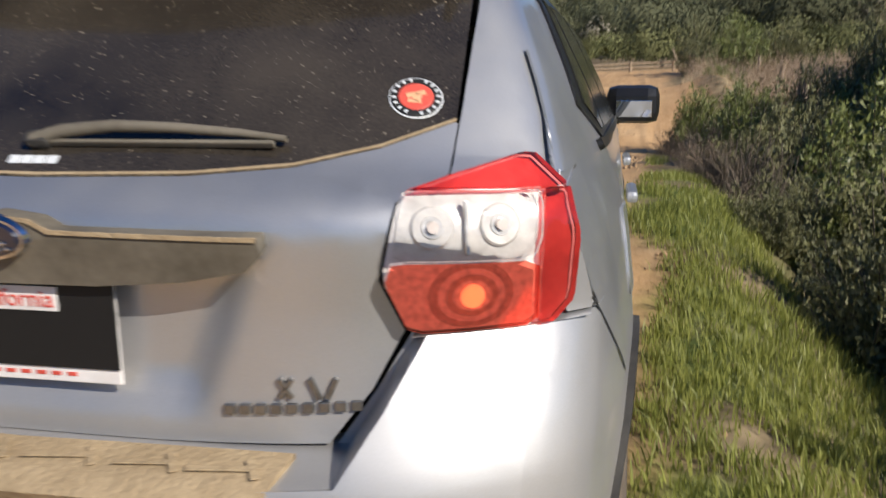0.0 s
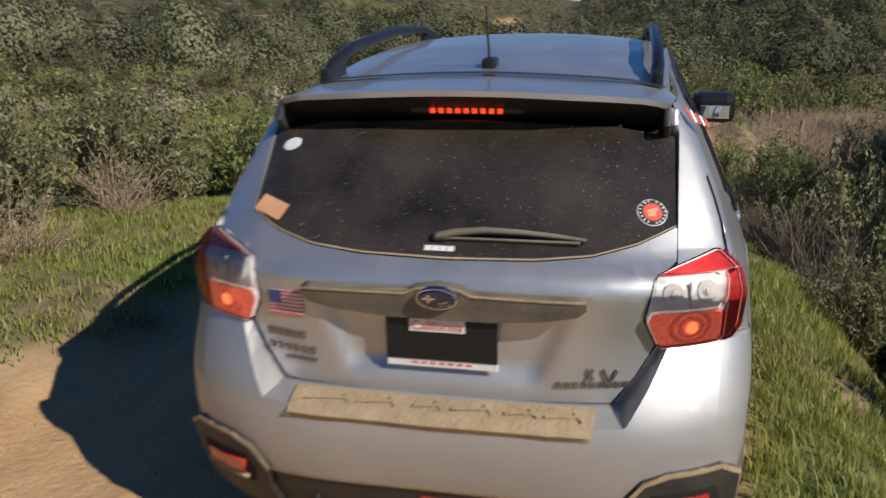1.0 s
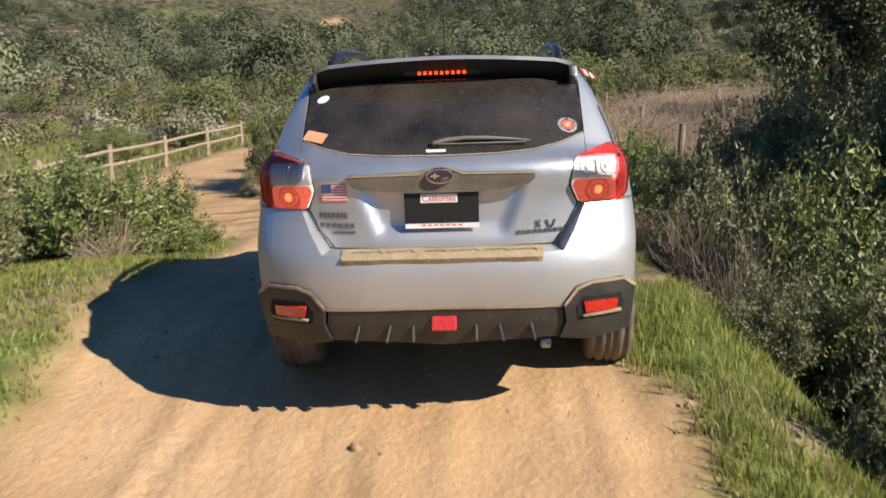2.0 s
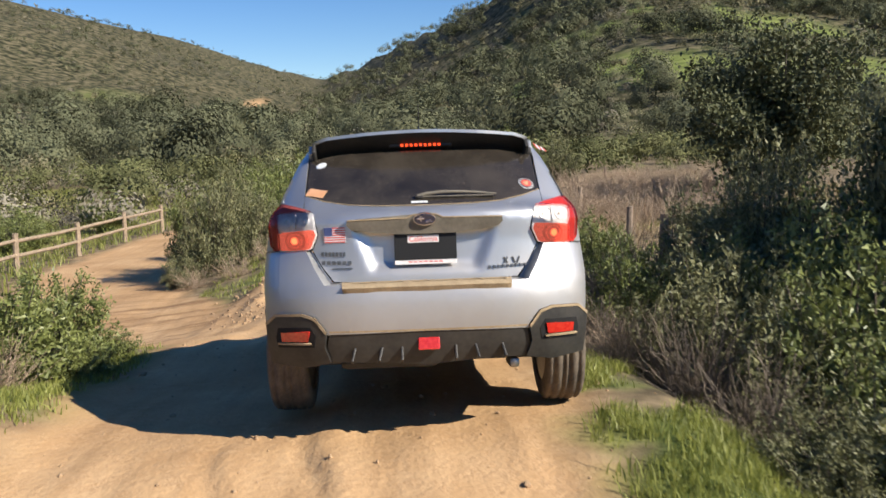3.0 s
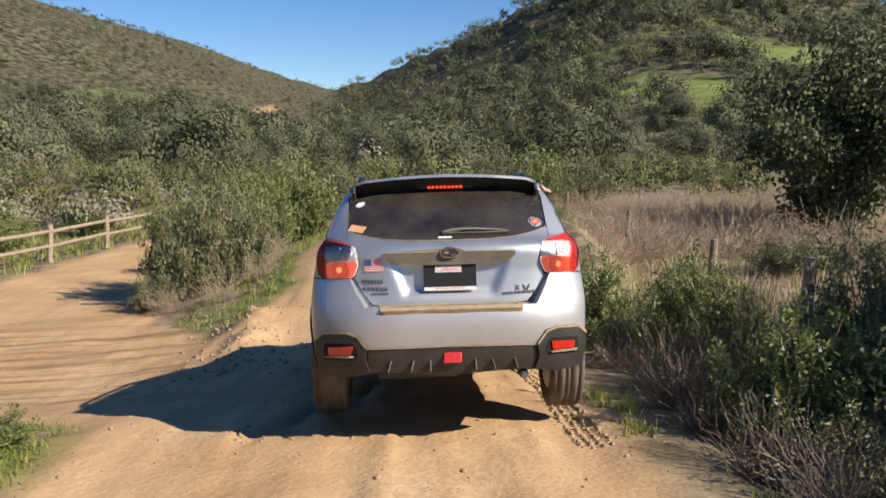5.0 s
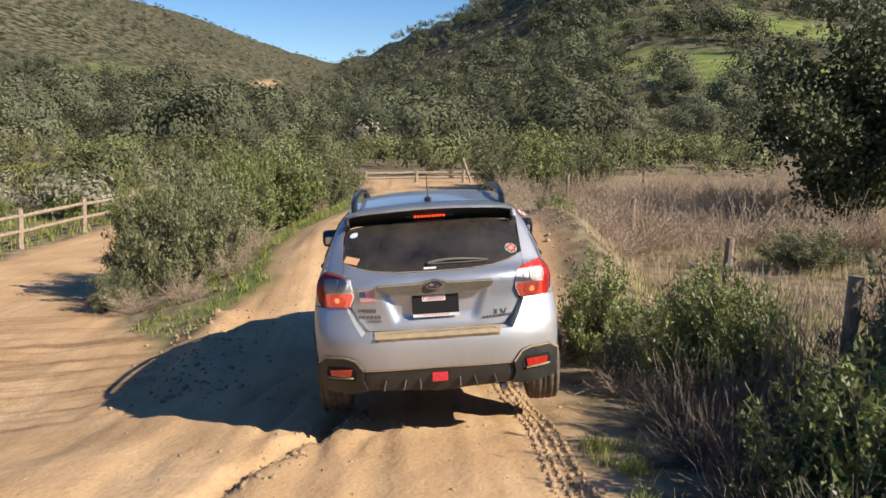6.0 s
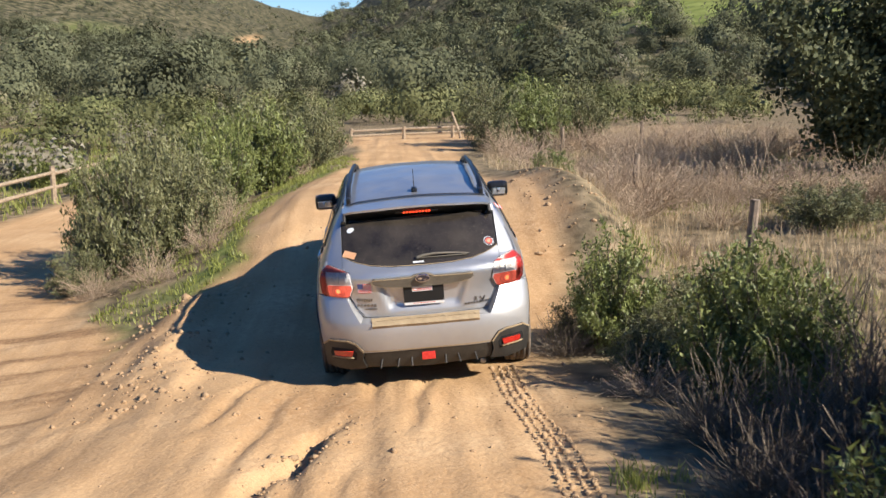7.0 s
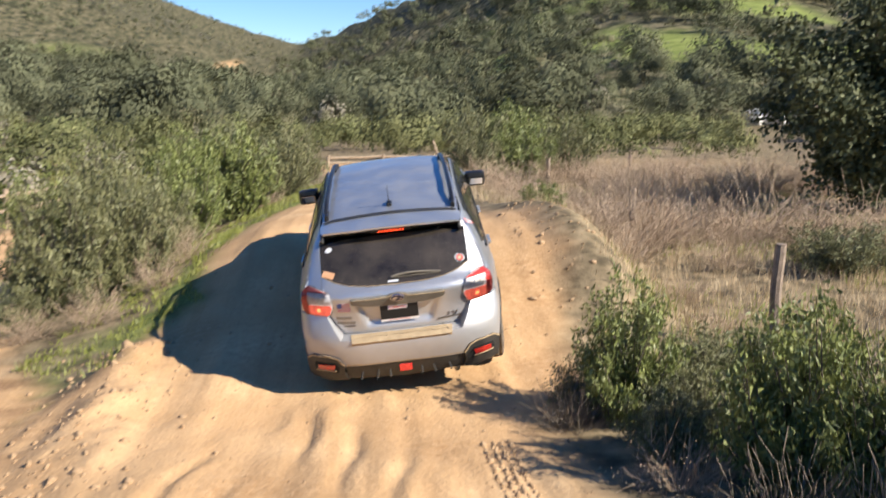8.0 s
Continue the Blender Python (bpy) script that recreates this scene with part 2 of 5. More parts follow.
def greenness(x, y):
    """Where grass is fresh: the verge, and the clearings on the hill."""
    r = np.hypot(x, y)
    hill = np.degrees(np.arctan2(x, y))
    verge = np.exp(-(np.maximum(x - edge_right(y), edge_left(y) - x) / 0.85) ** 2) * np.where(x > 0, 1 - ease(5.0, 7.0, y), 1 - ease(24, 30, y)) * ease(-0.35, 0.05, ripple(x * 3, y * 3, 40))
    clear = 0.9 * ease(0.02, 0.22, ripple(x / 17, y / 17, 36, 2) + 0.55 * ripple(x / 5, y / 5, 37, 2)) * ease(130, 180, r) * ease(5, 9, hill) * (1 - ease(0.78, 0.86, r / np.interp(hill, CREST[:, 0], CREST[:, 2])))
    clear = np.maximum(clear, 0.6 * ease(0.6, 0.8, ripple(x / 26, y / 26, 35, 2)) * ease(130, 180, r) * ease(-10, -20, hill))
    knoll = ease(16, 17.5, hill) * (1 - ease(21, 22.5, hill)) * ease(0.84, 0.88, r / np.interp(hill, CREST[:, 0], CREST[:, 2]))
    return np.clip(np.maximum(verge, np.maximum(clear, 0.3 * knoll)), 0, 1)


def build_ground():
    xs, ys = spaced(-4.5, 2.5, 0.05, 3200, 1.085), spaced(-1.0, 16.0, 0.055, 3200, 1.085)
    X, Y = np.meshgrid(xs, ys)
    Z = height(X, Y)
    v = np.stack([X, Y, Z], -1).reshape(-1, 3)
    nx, ny = len(xs), len(ys)
    i = (np.arange(ny - 1)[:, None] * nx + np.arange(nx - 1)[None, :]).ravel()
    me = mesh_from("ground", v, np.stack([i, i + 1, i + nx + 1, i + nx], 1), None, True)
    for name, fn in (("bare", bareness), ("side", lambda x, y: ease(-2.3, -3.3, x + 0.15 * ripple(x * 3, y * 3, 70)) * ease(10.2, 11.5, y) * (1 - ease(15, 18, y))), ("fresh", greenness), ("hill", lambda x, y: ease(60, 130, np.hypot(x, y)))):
        a = me.attributes.new(name, "FLOAT", "POINT")
        a.data.foreach_set("value", fn(X, Y).astype(np.float32).ravel())
    m = bpy.data.materials.new("earth")
    m.use_nodes = True
    N, L = m.node_tree.nodes, m.node_tree.links
    b = N["Principled BSDF"]
    tc = N.new("ShaderNodeTexCoord")

    def tex(scale, detail=6):
        n = N.new("ShaderNodeTexNoise")
        n.inputs["Scale"].default_value, n.inputs["Detail"].default_value = scale, detail
        L.new(tc.outputs["Object"], n.inputs["Vector"])
        return n.outputs["Fac"]

    def ramp(fac, *stops):
        r = N.new("ShaderNodeValToRGB")
        while len(r.color_ramp.elements) < len(stops):
            r.color_ramp.elements.new(0.5)
        for e, (p, c) in zip(r.color_ramp.elements, stops):
            e.position, e.color = p, (*c, 1)
        L.new(fac, r.inputs[0])
        return r.outputs[0]

    def mix(fac, a, c):
        mx = N.new("ShaderNodeMix")
        mx.data_type = "RGBA"
        L.new(fac, mx.inputs[0])
        L.new(a, mx.inputs[6])
        L.new(c, mx.inputs[7])
        return mx.outputs[2]

    def attr(name):
        a = N.new("ShaderNodeAttribute")
        a.attribute_name = name
        return a.outputs["Fac"]

    dirt = mix(ramp(tex(14, 8), (0.35, (0, 0, 0)), (0.7, (1, 1, 1))),
               ramp(tex(0.9), (0.3, (0.36, 0.21, 0.10)), (0.5, (0.50, 0.315, 0.16)), (0.7, (0.62, 0.42, 0.235))),
               ramp(tex(90, 4), (0.35, (0.38, 0.225, 0.11)), (0.65, (0.58, 0.385, 0.21))))
    mp = N.new("ShaderNodeMapping")
    mp.inputs["Scale"].default_value = (7.0, 0.45, 1.0)
    L.new(tc.outputs["Object"], mp.inputs["Vector"])
    streak = N.new("ShaderNodeTexNoise")
    streak.inputs["Scale"].default_value, streak.inputs["Detail"].default_value = 1.0, 5
    L.new(mp.outputs[0], streak.inputs["Vector"])
    dirt = mix(ramp(streak.outputs["Fac"], (0.45, (0, 0, 0)), (0.72, (0.65, 0.65, 0.65))), dirt,
               ramp(tex(30, 6), (0.35, (0.33, 0.19, 0.09)), (0.65, (0.46, 0.29, 0.145))))
    # darker streaks across the left branch
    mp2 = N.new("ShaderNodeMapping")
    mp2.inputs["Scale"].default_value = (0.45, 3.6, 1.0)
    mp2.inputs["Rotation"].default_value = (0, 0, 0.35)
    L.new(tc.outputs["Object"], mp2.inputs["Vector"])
    dark_streak = N.new("ShaderNodeTexNoise")
    dark_streak.inputs["Scale"].default_value, dark_streak.inputs["Detail"].default_value = 1.0, 6
    L.new(mp2.outputs[0], dark_streak.inputs["Vector"])
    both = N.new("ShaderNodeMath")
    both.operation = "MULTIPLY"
    L.new(ramp(dark_streak.outputs["Fac"], (0.46, (0, 0, 0)), (0.62, (1, 1, 1))), both.inputs[0])
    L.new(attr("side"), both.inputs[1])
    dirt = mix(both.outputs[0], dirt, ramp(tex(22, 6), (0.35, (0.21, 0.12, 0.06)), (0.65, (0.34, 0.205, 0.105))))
    litter = ramp(tex(3.5, 8), (0.35, (0.08, 0.062, 0.037)), (0.5, (0.19, 0.145, 0.085)), (0.68, (0.31, 0.235, 0.14)))
    grass = ramp(tex(5, 8), (0.35, (0.055, 0.085, 0.018)), (0.65, (0.17, 0.20, 0.055)))
    heath = ramp(tex(0.33, 9), (0.40, (0.022, 0.024, 0.012)), (0.5, (0.075, 0.07, 0.036)), (0.62, (0.15, 0.125, 0.075)))
    meadow = ramp(tex(0.25, 8), (0.35, (0.11, 0.14, 0.030)), (0.65, (0.225, 0.255, 0.07)))
    near_cover = mix(attr("fresh"), litter, grass)
    hill_cover = mix(attr("fresh"), heath, meadow)
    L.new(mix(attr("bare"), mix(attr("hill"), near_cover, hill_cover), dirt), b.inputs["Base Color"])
    b.inputs["Roughness"].default_value, b.inputs["Specular IOR Level"].default_value = 0.95, 0.15
    bp = N.new("ShaderNodeBump")
    bp.inputs["Strength"].default_value, bp.inputs["Distance"].default_value = 0.34, 0.03
    L.new(tex(26, 9), bp.inputs["Height"])
    L.new(bp.outputs[0], b.inputs["Normal"])
    me.materials.append(m)
    return tagged(new("ground", me), "sandy dirt road through grassy verges and brushy hills", "ground", kind="structure")


build_ground()


# ---- plants ----
def part(name, me, parent, label=""):
    ob = new(name, me)
    ob.parent = parent
    return tagged(ob, label)


def leaves(centres, spread, count, size, rng, flat=0.0, long=1.6, three=False):
    """Small rhombic leaves scattered round centres: verts and quads."""
    c = np.repeat(centres, count, 0)
    n = len(c)
    p = c + rng.normal(0, 1, (n, 3)) * spread * [1, 1, 1.15]
    a = rng.normal(0, 1, (n, 3))
    a[:, 2] = a[:, 2] * (1 - flat) + 0.5
    a /= np.linalg.norm(a, axis=1)[:, None]
    t = np.cross(a, rng.normal(0, 1, (n, 3)))
    t /= np.linalg.norm(t, axis=1)[:, None]
    s = (size * rng.uniform(0.6, 1.3, n))[:, None]
    if three:
        v = np.stack([p - a * s * long / 2 - t * s / 2, p - a * s * long / 2 + t * s / 2, p + a * s * long], 1).reshape(-1, 3)
        return v, np.arange(3 * n).reshape(n, 3)
    v = np.stack([p - a * s * long / 2, p + t * s / 2, p + a * s * long / 2, p - t * s / 2], 1).reshape(-1, 3)
    return v, np.arange(4 * n).reshape(n, 4)


def tubes(lines, radii, sides=4):
    """Tapered stems along poly-lines: verts and quads."""
    V, F, base = [], [], 0
    for line, (r0, r1) in zip(lines, radii):
        line = np.asarray(line, float)
        k = len(line)
        d = np.gradient(line, axis=0)
        d /= np.linalg.norm(d, axis=1)[:, None] + 1e-9
        side = np.cross(d, [0.31, 0.17, 0.9])
        side /= np.linalg.norm(side, axis=1)[:, None] + 1e-9
        up = np.cross(d, side)
        r = np.linspace(r0, r1, k)[:, None]
        for j in range(sides):
            a = 2 * math.pi * j / sides
            V.append(line + r * (math.cos(a) * side + math.sin(a) * up))
        for j in range(sides):
            o, q = base + j * k, base + (j + 1) % sides * k
            for i in range(k - 1):
                F.append((o + i, o + i + 1, q + i + 1, q + i))
        base += sides * k
    return np.concatenate(V), np.array(F)


def grow_stems(rng, count, tall, wide, bends=4, lean=0.25):
    lines = []
    for _ in range(count):
        a, out = rng.uniform(0, 6.283), wide * math.sqrt(rng.uniform(0.02, 1))
        h = tall * rng.uniform(0.32, 1.05) * math.sqrt(max(0.12, 1 - 0.7 * (out / wide) ** 2))
        tip = np.array([out * math.cos(a), out * math.sin(a), h])
        foot = np.array([tip[0] * lean * rng.uniform(0.3, 1), tip[1] * lean * rng.uniform(0.3, 1), 0])
        u = np.linspace(0, 1, bends)[:, None]
        line = foot * (1 - u) + tip * u
        line[:, :2] = foot[:2] * (1 - u ** 1.3) + tip[:2] * u ** 1.3
        line[1:-1] += rng.normal(0, 0.04 * tall, (bends - 2, 3))
        lines.append(line)
    return lines


def make_shrub(kind, seed):
    """A shrub 1 m high: its stems and its foliage."""
    rng = np.random.RandomState(seed)
    spec = {
        "green": ("green_shrub", 80, 0.52, LEAF_GREEN, 38, 0.018, 0.032, "dense green leafy shrub with woody stems"),
        "olive": ("olive_shrub", 80, 0.62, LEAF_OLIVE, 40, 0.0175, 0.036, "dusty olive-green brush with grey twigs"),
        "dry": ("dry_shrub", 72, 0.55, RUST_BRUSH, 8, 0.010, 0.07, "dry reddish-brown brush with bare twigs"),
        "bare": ("bare_shrub", 90, 0.50, TWIG, 0, 0.02, 0.07, "leafless grey shrub of tangled dead stems"),
    }[kind]
    name, count, wide, mat, per, size, spread, label = spec
    root = tagged(new(name), label, "shrub")
    lines = grow_stems(rng, count, 1.0, wide, 6 if kind == "bare" else 4)
    if kind in ("dry", "bare"):
        for line in list(lines):
            for _ in range(3 if kind == "bare" else 2):
                k = rng.randint(1, 3)
                s = line[k]
                e = s + (line[-1] - line[0]) * rng.uniform(0.2, 0.5) + rng.normal(0, 0.13, 3)
                lines.append(np.stack([s, (s + e) / 2 + rng.normal(0, 0.02, 3), e]))
    thick = 0.012 if kind in ("green", "olive") else 0.0027
    if kind == "bare":
        v, f = tubes(lines[count:], [(0.0024, 0.0013)] * len(lines[count:]), 3)
        part("brittle_tangle", mesh_from("brittle_tangle", v, f, TWIG), root)
    v, f = tubes(lines[:count] if kind == "bare" else lines, [(thick, 0.003)] * (count if kind == "bare" else len(lines)), 3)
    part("branchwork", mesh_from("branchwork", v, f, {"dry": DRY_TWIG, "bare": TWIG}.get(kind, BARK)), root)
    if per:
        tips = []
        for line in lines[:count]:
            for u in ((0.3, 0.52, 0.7, 0.86, 1.0) if kind != "dry" else (0.5, 0.8, 1.0)):
                k = u * (len(line) - 1)
                i = min(int(k), len(line) - 2)
                tips.append(line[i] * (1 - k + i) + line[i + 1] * (k - i) + rng.normal(0, 0.03, 3))
        v, f = leaves(np.array(tips), spread, per, size, rng, three=kind != "dry")
        v[:, 2] = np.abs(v[:, 2])
        part("foliage", mesh_from("foliage", v, f, mat), root)
    return root


SHRUBS = {(k, i): make_shrub(k, 10 * i + n) for n, k in enumerate(("green", "olive", "dry", "bare")) for i in range(3 if k in ("green", "olive") else 2)}
planted = set()


def plant(kind, variant, x, y, tall, wide, turn, sink=0.05, z=None):
    """One shrub of the kind at its place, of that height and spread in metres."""
    key = (kind, variant)
    root = SHRUBS[key]
    base = {"green": 0.58, "olive": 0.68, "dry": 0.62, "bare": 0.55}[kind]
    size = (wide / 2 / base, wide / 2 / base, tall)
    m = pose(x, y, (ground_at(x, y) if z is None else z) - sink, 0, 0, turn)
    if key in planted:
        root = copy_thing(root, m)
    planted.add(key)
    root.matrix_basis = m
    root.scale = size
    root["group"] = "shrubs along the road"
    return root


def plants():
    rows = [
        # beside the verge on the right of the road
        # tall ones past x = 4 stand out of view, added to cast shade
        ("bare", 0, 2.1, 4.9, 0.8, 1.0, 0), ("olive", 0, 2.6, 4.2, 1.35, 1.5, 30), ("green", 0, 2.75, 5.8, 1.75, 1.6, 80),
        ("olive", 1, 2.3, 6.6, 1.35, 1.4, 140), ("bare", 1, 2.3, 6.0, 0.7, 1.0, 200), ("green", 1, 3.3, 7.2, 1.75, 1.7, 250),
        ("olive", 2, 3.9, 5.2, 1.6, 1.7, 10), ("green", 2, 2.75, 8.1, 1.3, 1.2, 60), ("bare", 0, 2.3, 7.8, 0.8, 1.0, 110),
        ("olive", 0, 4.4, 7.4, 2.8, 1.8, 160), ("olive", 1, 2.2, 3.0, 1.1, 1.3, 210), ("olive", 2, 3.1, 2.2, 1.8, 1.8, 310),
        ("green", 0, 3.5, 3.4, 1.4, 1.5, 25), ("olive", 0, 2.4, 0.6, 1.2, 1.6, 95), ("olive", 1, 3.4, 0.6, 1.5, 1.9, 15),
        ("green", 1, 2.26, 11.2, 1.3, 1.15, 45), ("green", 0, 2.5, 10.95, 1.25, 0.9, 165), ("green", 2, 2.42, 11.5, 1.2, 0.9, 250), ("bare", 0, 1.75, 5.0, 0.75, 1.0, 35), ("bare", 1, 1.7, 5.8, 0.8, 1.0, 115), ("bare", 0, 1.8, 6.6, 0.8, 1.0, 205), ("olive", 1, 1.75, 4.3, 0.6, 0.8, 300), ("dry", 0, 1.7, 7.4, 0.6, 0.9, 10), ("bare", 1, 1.45, 6.9, 0.55, 0.8, 50), ("bare", 0, 1.5, 7.7, 0.6, 0.9, 150), ("bare", 1, 1.5, 8.5, 0.6, 0.9, 260), ("bare", 0, 1.55, 9.3, 0.6, 0.9, 330), ("dry", 1, 1.9, 8.1, 0.6, 1.0, 80), ("olive", 2, 1.75, 11.9, 0.5, 0.8, 20), ("dry", 1, 1.6, 11.3, 0.4, 0.8, 70), ("olive", 0, 2.2, 12.4, 0.6, 0.9, 120), ("dry", 0, 2.0, 13.4, 0.5, 0.9, 10), ("bare", 1, 2.75, 11.0, 1.35, 1.3, 10), ("bare", 0, 3.1, 10.3, 1.1, 1.2, 130), ("bare", 0, 2.5, 10.0, 1.3, 1.3, 240), ("bare", 1, 2.75, 9.7, 1.4, 1.3, 170), ("olive", 2, 3.0, 9.55, 1.6, 1.4, 15), ("bare", 0, 1.95, 9.8, 0.9, 1.0, 340), ("bare", 1, 2.0, 9.1, 0.9, 1.1, 95), ("olive", 0, 4.6, 6.1, 2.7, 2.0, 40), ("olive", 2, 4.6, 7.0, 3.0, 2.0, 95), ("olive", 1, 3.9, 9.5, 2.2, 1.5, 255), ("green", 1, 4.4, 4.9, 1.8, 1.7, 185), ("olive", 1, 5.0, 8.5, 2.3, 2.0, 275), ("green", 2, 4.3, 8.0, 1.9, 1.6, 325), ("green", 2, 1.75, 12.8, 1.2, 0.95, 190), ("olive", 0, 3.1, 8.7, 1.4, 1.4, 5), ("green", 1, 3.0, 8.5, 1.4, 1.3, 55), ("olive", 2, 3.6, 9.0, 1.9, 1.6, 155), ("bare", 0, 2.45, 9.7, 0.9, 1.1, 305), ("bare", 0, 1.3, 12.7, 0.5, 0.9, 155), ("olive", 0, 1.55, 13.1, 0.55, 0.8, 35), ("bare", 1, 1.75, 10.3, 0.7, 1.0, 215), ("olive", 1, 3.3, 9.2, 1.6, 1.1, 205), ("bare", 1, 2.45, 9.4, 0.8, 1.2, 20),
        ("bare", 0, 1.85, 8.9, 0.7, 1.1, 70), ("dry", 0, 2.6, 10.6, 0.75, 1.1, 120), ("bare", 1, 2.9, 9.0, 0.9, 1.2, 250),
        ("dry", 1, 3.2, 11.4, 0.7, 1.2, 33), ("bare", 0, 2.6, 8.3, 0.85, 1.2, 300), ("olive", 2, 3.9, 9.0, 1.2, 1.3, 80),
        ("green", 1, 1.95, 8.35, 1.15, 1.25, 22), ("olive", 0, 2.55, 7.5, 1.6, 1.5, 66), ("olive", 2, 2.2, 5.5, 1.25, 1.3, 12),
        ("green", 0, 3.4, 8.4, 1.5, 1.5, 145), ("olive", 1, 1.95, 7.1, 0.9, 1.0, 170), ("green", 2, 3.4, 4.5, 1.25, 1.5, 205), ("green", 1, 2.3, 4.6, 1.2, 1.1, 265),
        # on the left of the road
        ("green", 0, -3.25, 6.7, 1.05, 1.35, 15), ("green", 1, -3.15, 7.7, 0.95, 1.1, 35), ("green", 2, -2.8, 7.1, 0.38, 0.8, 85), ("green", 0, -2.95, 8.3, 0.32, 0.7, 145), ("green", 2, -4.0, 7.5, 1.15, 1.4, 75), ("green", 1, -4.6, 6.2, 1.1, 1.5, 135),
        ("olive", 0, -3.9, 5.2, 1.15, 1.6, 195), ("olive", 1, -4.3, 3.9, 1.2, 1.6, 255), ("olive", 2, -3.9, 2.7, 1.1, 1.5, 315),
        ("green", 0, -5.4, 4.8, 1.3, 1.6, 45), ("olive", 0, -5.6, 3.0, 1.3, 1.7, 105), ("olive", 1, -4.6, 1.4, 1.3, 1.7, 165),
        ("dry", 0, -3.5, 4.5, 0.6, 0.9, 10), ("dry", 1, -3.4, 3.3, 0.55, 0.9, 60), ("dry", 0, -2.9, 6.1, 0.45, 0.8, 110),
        ("olive", 2, -6.8, 6.8, 1.4, 1.9, 225), ("green", 1, -6.2, 8.2, 1.1, 1.7, 285), ("olive", 0, -7.4, 4.6, 1.6, 2.1, 345),
        # the island between the two roads
        ("olive", 0, -3.95, 17.6, 1.95, 1.5, 20), ("olive", 1, -3.4, 18.4, 1.8, 1.4, 80), ("green", 2, -4.4, 18.2, 1.9, 1.3, 140),
        ("olive", 2, -3.8, 19.0, 2.1, 1.7, 200), ("dry", 1, -3.3, 16.5, 0.55, 1.0, 260), ("dry", 0, -4.0, 16.4, 0.5, 1.0, 30),
        ("olive", 0, -4.4, 16.9, 0.7, 0.9, 60), ("dry", 1, -2.8, 17.4, 0.6, 0.9, 90), ("dry", 0, -2.7, 18.6, 0.7, 0.9, 210),
        ("olive", 1, -3.6, 20.6, 1.5, 1.6, 50), ("green", 0, -3.5, 22.6, 1.9, 1.7, 110), ("olive", 2, -4.1, 21.4, 1.9, 1.7, 170),
        ("green", 1, -3.0, 25.6, 2.2, 2.0, 230), ("green", 2, -3.8, 24.2, 2.3, 1.8, 290), ("olive", 1, -2.4, 28.4, 1.8, 2.0, 350),
        ("olive", 0, -3.5, 28.0, 2.2, 2.2, 40), ("green", 0, -4.3, 26.4, 2.4, 1.9, 100), ("olive", 2, -2.3, 31.0, 2.0, 2.2, 160),
        ("olive", 1, -4.5, 31.0, 2.6, 2.8, 220), ("olive", 0, -4.6, 29.2, 2.3, 1.9, 280), ("dry", 0, -2.5, 26.6, 0.8, 1.1, 310),
        ("green", 2, -11.5, 26.5, 1.3, 2.2, 10), ("green", 0, -13.0, 30.0, 1.5, 2.6, 70), ("green", 1, -11.0, 33.0, 1.5, 2.6, 130),
        # the right side of the far bend
        ("olive", 1, 3.3, 33.5, 2.3, 2.6, 60), ("green", 2, 4.4, 32.0, 1.9, 2.4, 120), ("olive", 0, 2.9, 31.0, 1.5, 2.0, 180),
        ("green", 1, 4.6, 35.0, 2.5, 2.8, 240), ("olive", 2, 6.2, 34.5, 2.0, 2.8, 300), ("green", 0, 2.75, 20.8, 0.6, 0.9, 33),
    ]
    for k, i, x, y, h, w, a in rows:
        plant(k, i, x, y, h, w, a)
    rng = np.random.RandomState(4)
    # dry brush over the field on the right
    n = 0
    while n < 76:
        x, y = rng.uniform(2.6, 11.5), rng.uniform(12.0, 32)
        if x < edge_right(y) + 0.7 or (8 < x and 20 < y < 26):
            continue
        tall = rng.uniform(0.3, 0.6) + 0.5 * ease(15, 20, y)
        low_scrub = y < 18 and n % 3 == 0
        plant("olive" if low_scrub else "dry", n % 2, x, y, tall, tall * rng.uniform(1.5, 2.4), rng.uniform(0, 360))
        n += 1


plants()


def make_oak(seed, tall, wide, count, size):
    """A broad evergreen oak: trunk, limbs and crown."""
    rng = np.random.RandomState(seed)
    root = tagged(new("oak_tree"), "dark evergreen oak with a broad ragged crown", "tree")
    lines, radii, tips = [], [], []
    top = np.array([0.1, 0, tall * 0.45])
    lines.append(np.array([[0, 0, -0.2], [0.06, 0.03, tall * 0.15], [0.02, -0.05, tall * 0.3], top]))
    radii.append((0.17, 0.1))
    v, f = tubes(lines, radii, 8)
    part("trunk", mesh_from("trunk", v, f, BARK, True), root)
    limbs, lr = [], []
    for k in range(26):
        a, e = rng.uniform(0, 6.283), rng.uniform(0.0, 1.25)
        reach = wide / 2 * rng.uniform(0.55, 1.0)
        s = lines[0][rng.randint(1, 4)]
        end = np.array([math.cos(a) * math.cos(e) * reach, math.sin(a) * math.cos(e) * reach, tall * 0.42 + math.sin(e) * tall * 0.52])
        if k % 5 == 0:
            end[2] = tall * 0.2
        mid = (s + end) / 2 + rng.normal(0, 0.15, 3)
        limbs.append(np.array([s, mid, end]))
        lr.append((0.06, 0.012))
        for u in np.linspace(0.35, 1, 7):
            p = s * (1 - u) ** 2 + 2 * mid * u * (1 - u) + end * u * u
            tips.extend(p + rng.normal(0, 0.26, (3, 3)))
    v, f = tubes(limbs, lr, 5)
    part("limb", mesh_from("limb", v, f, BARK, True), root)
    tips = np.array(tips)
    v, f = leaves(tips, 0.17, max(1, count // len(tips)), size, rng)
    part("crown", mesh_from("crown", v, f, LEAF_OAK), root)
    return root


oak = make_oak(3, 4.6, 5.4, 42000, 0.075)
oak.matrix_basis = pose(10.3, 23.2, ground_at(10.3, 23.2), 0, 0, 20)
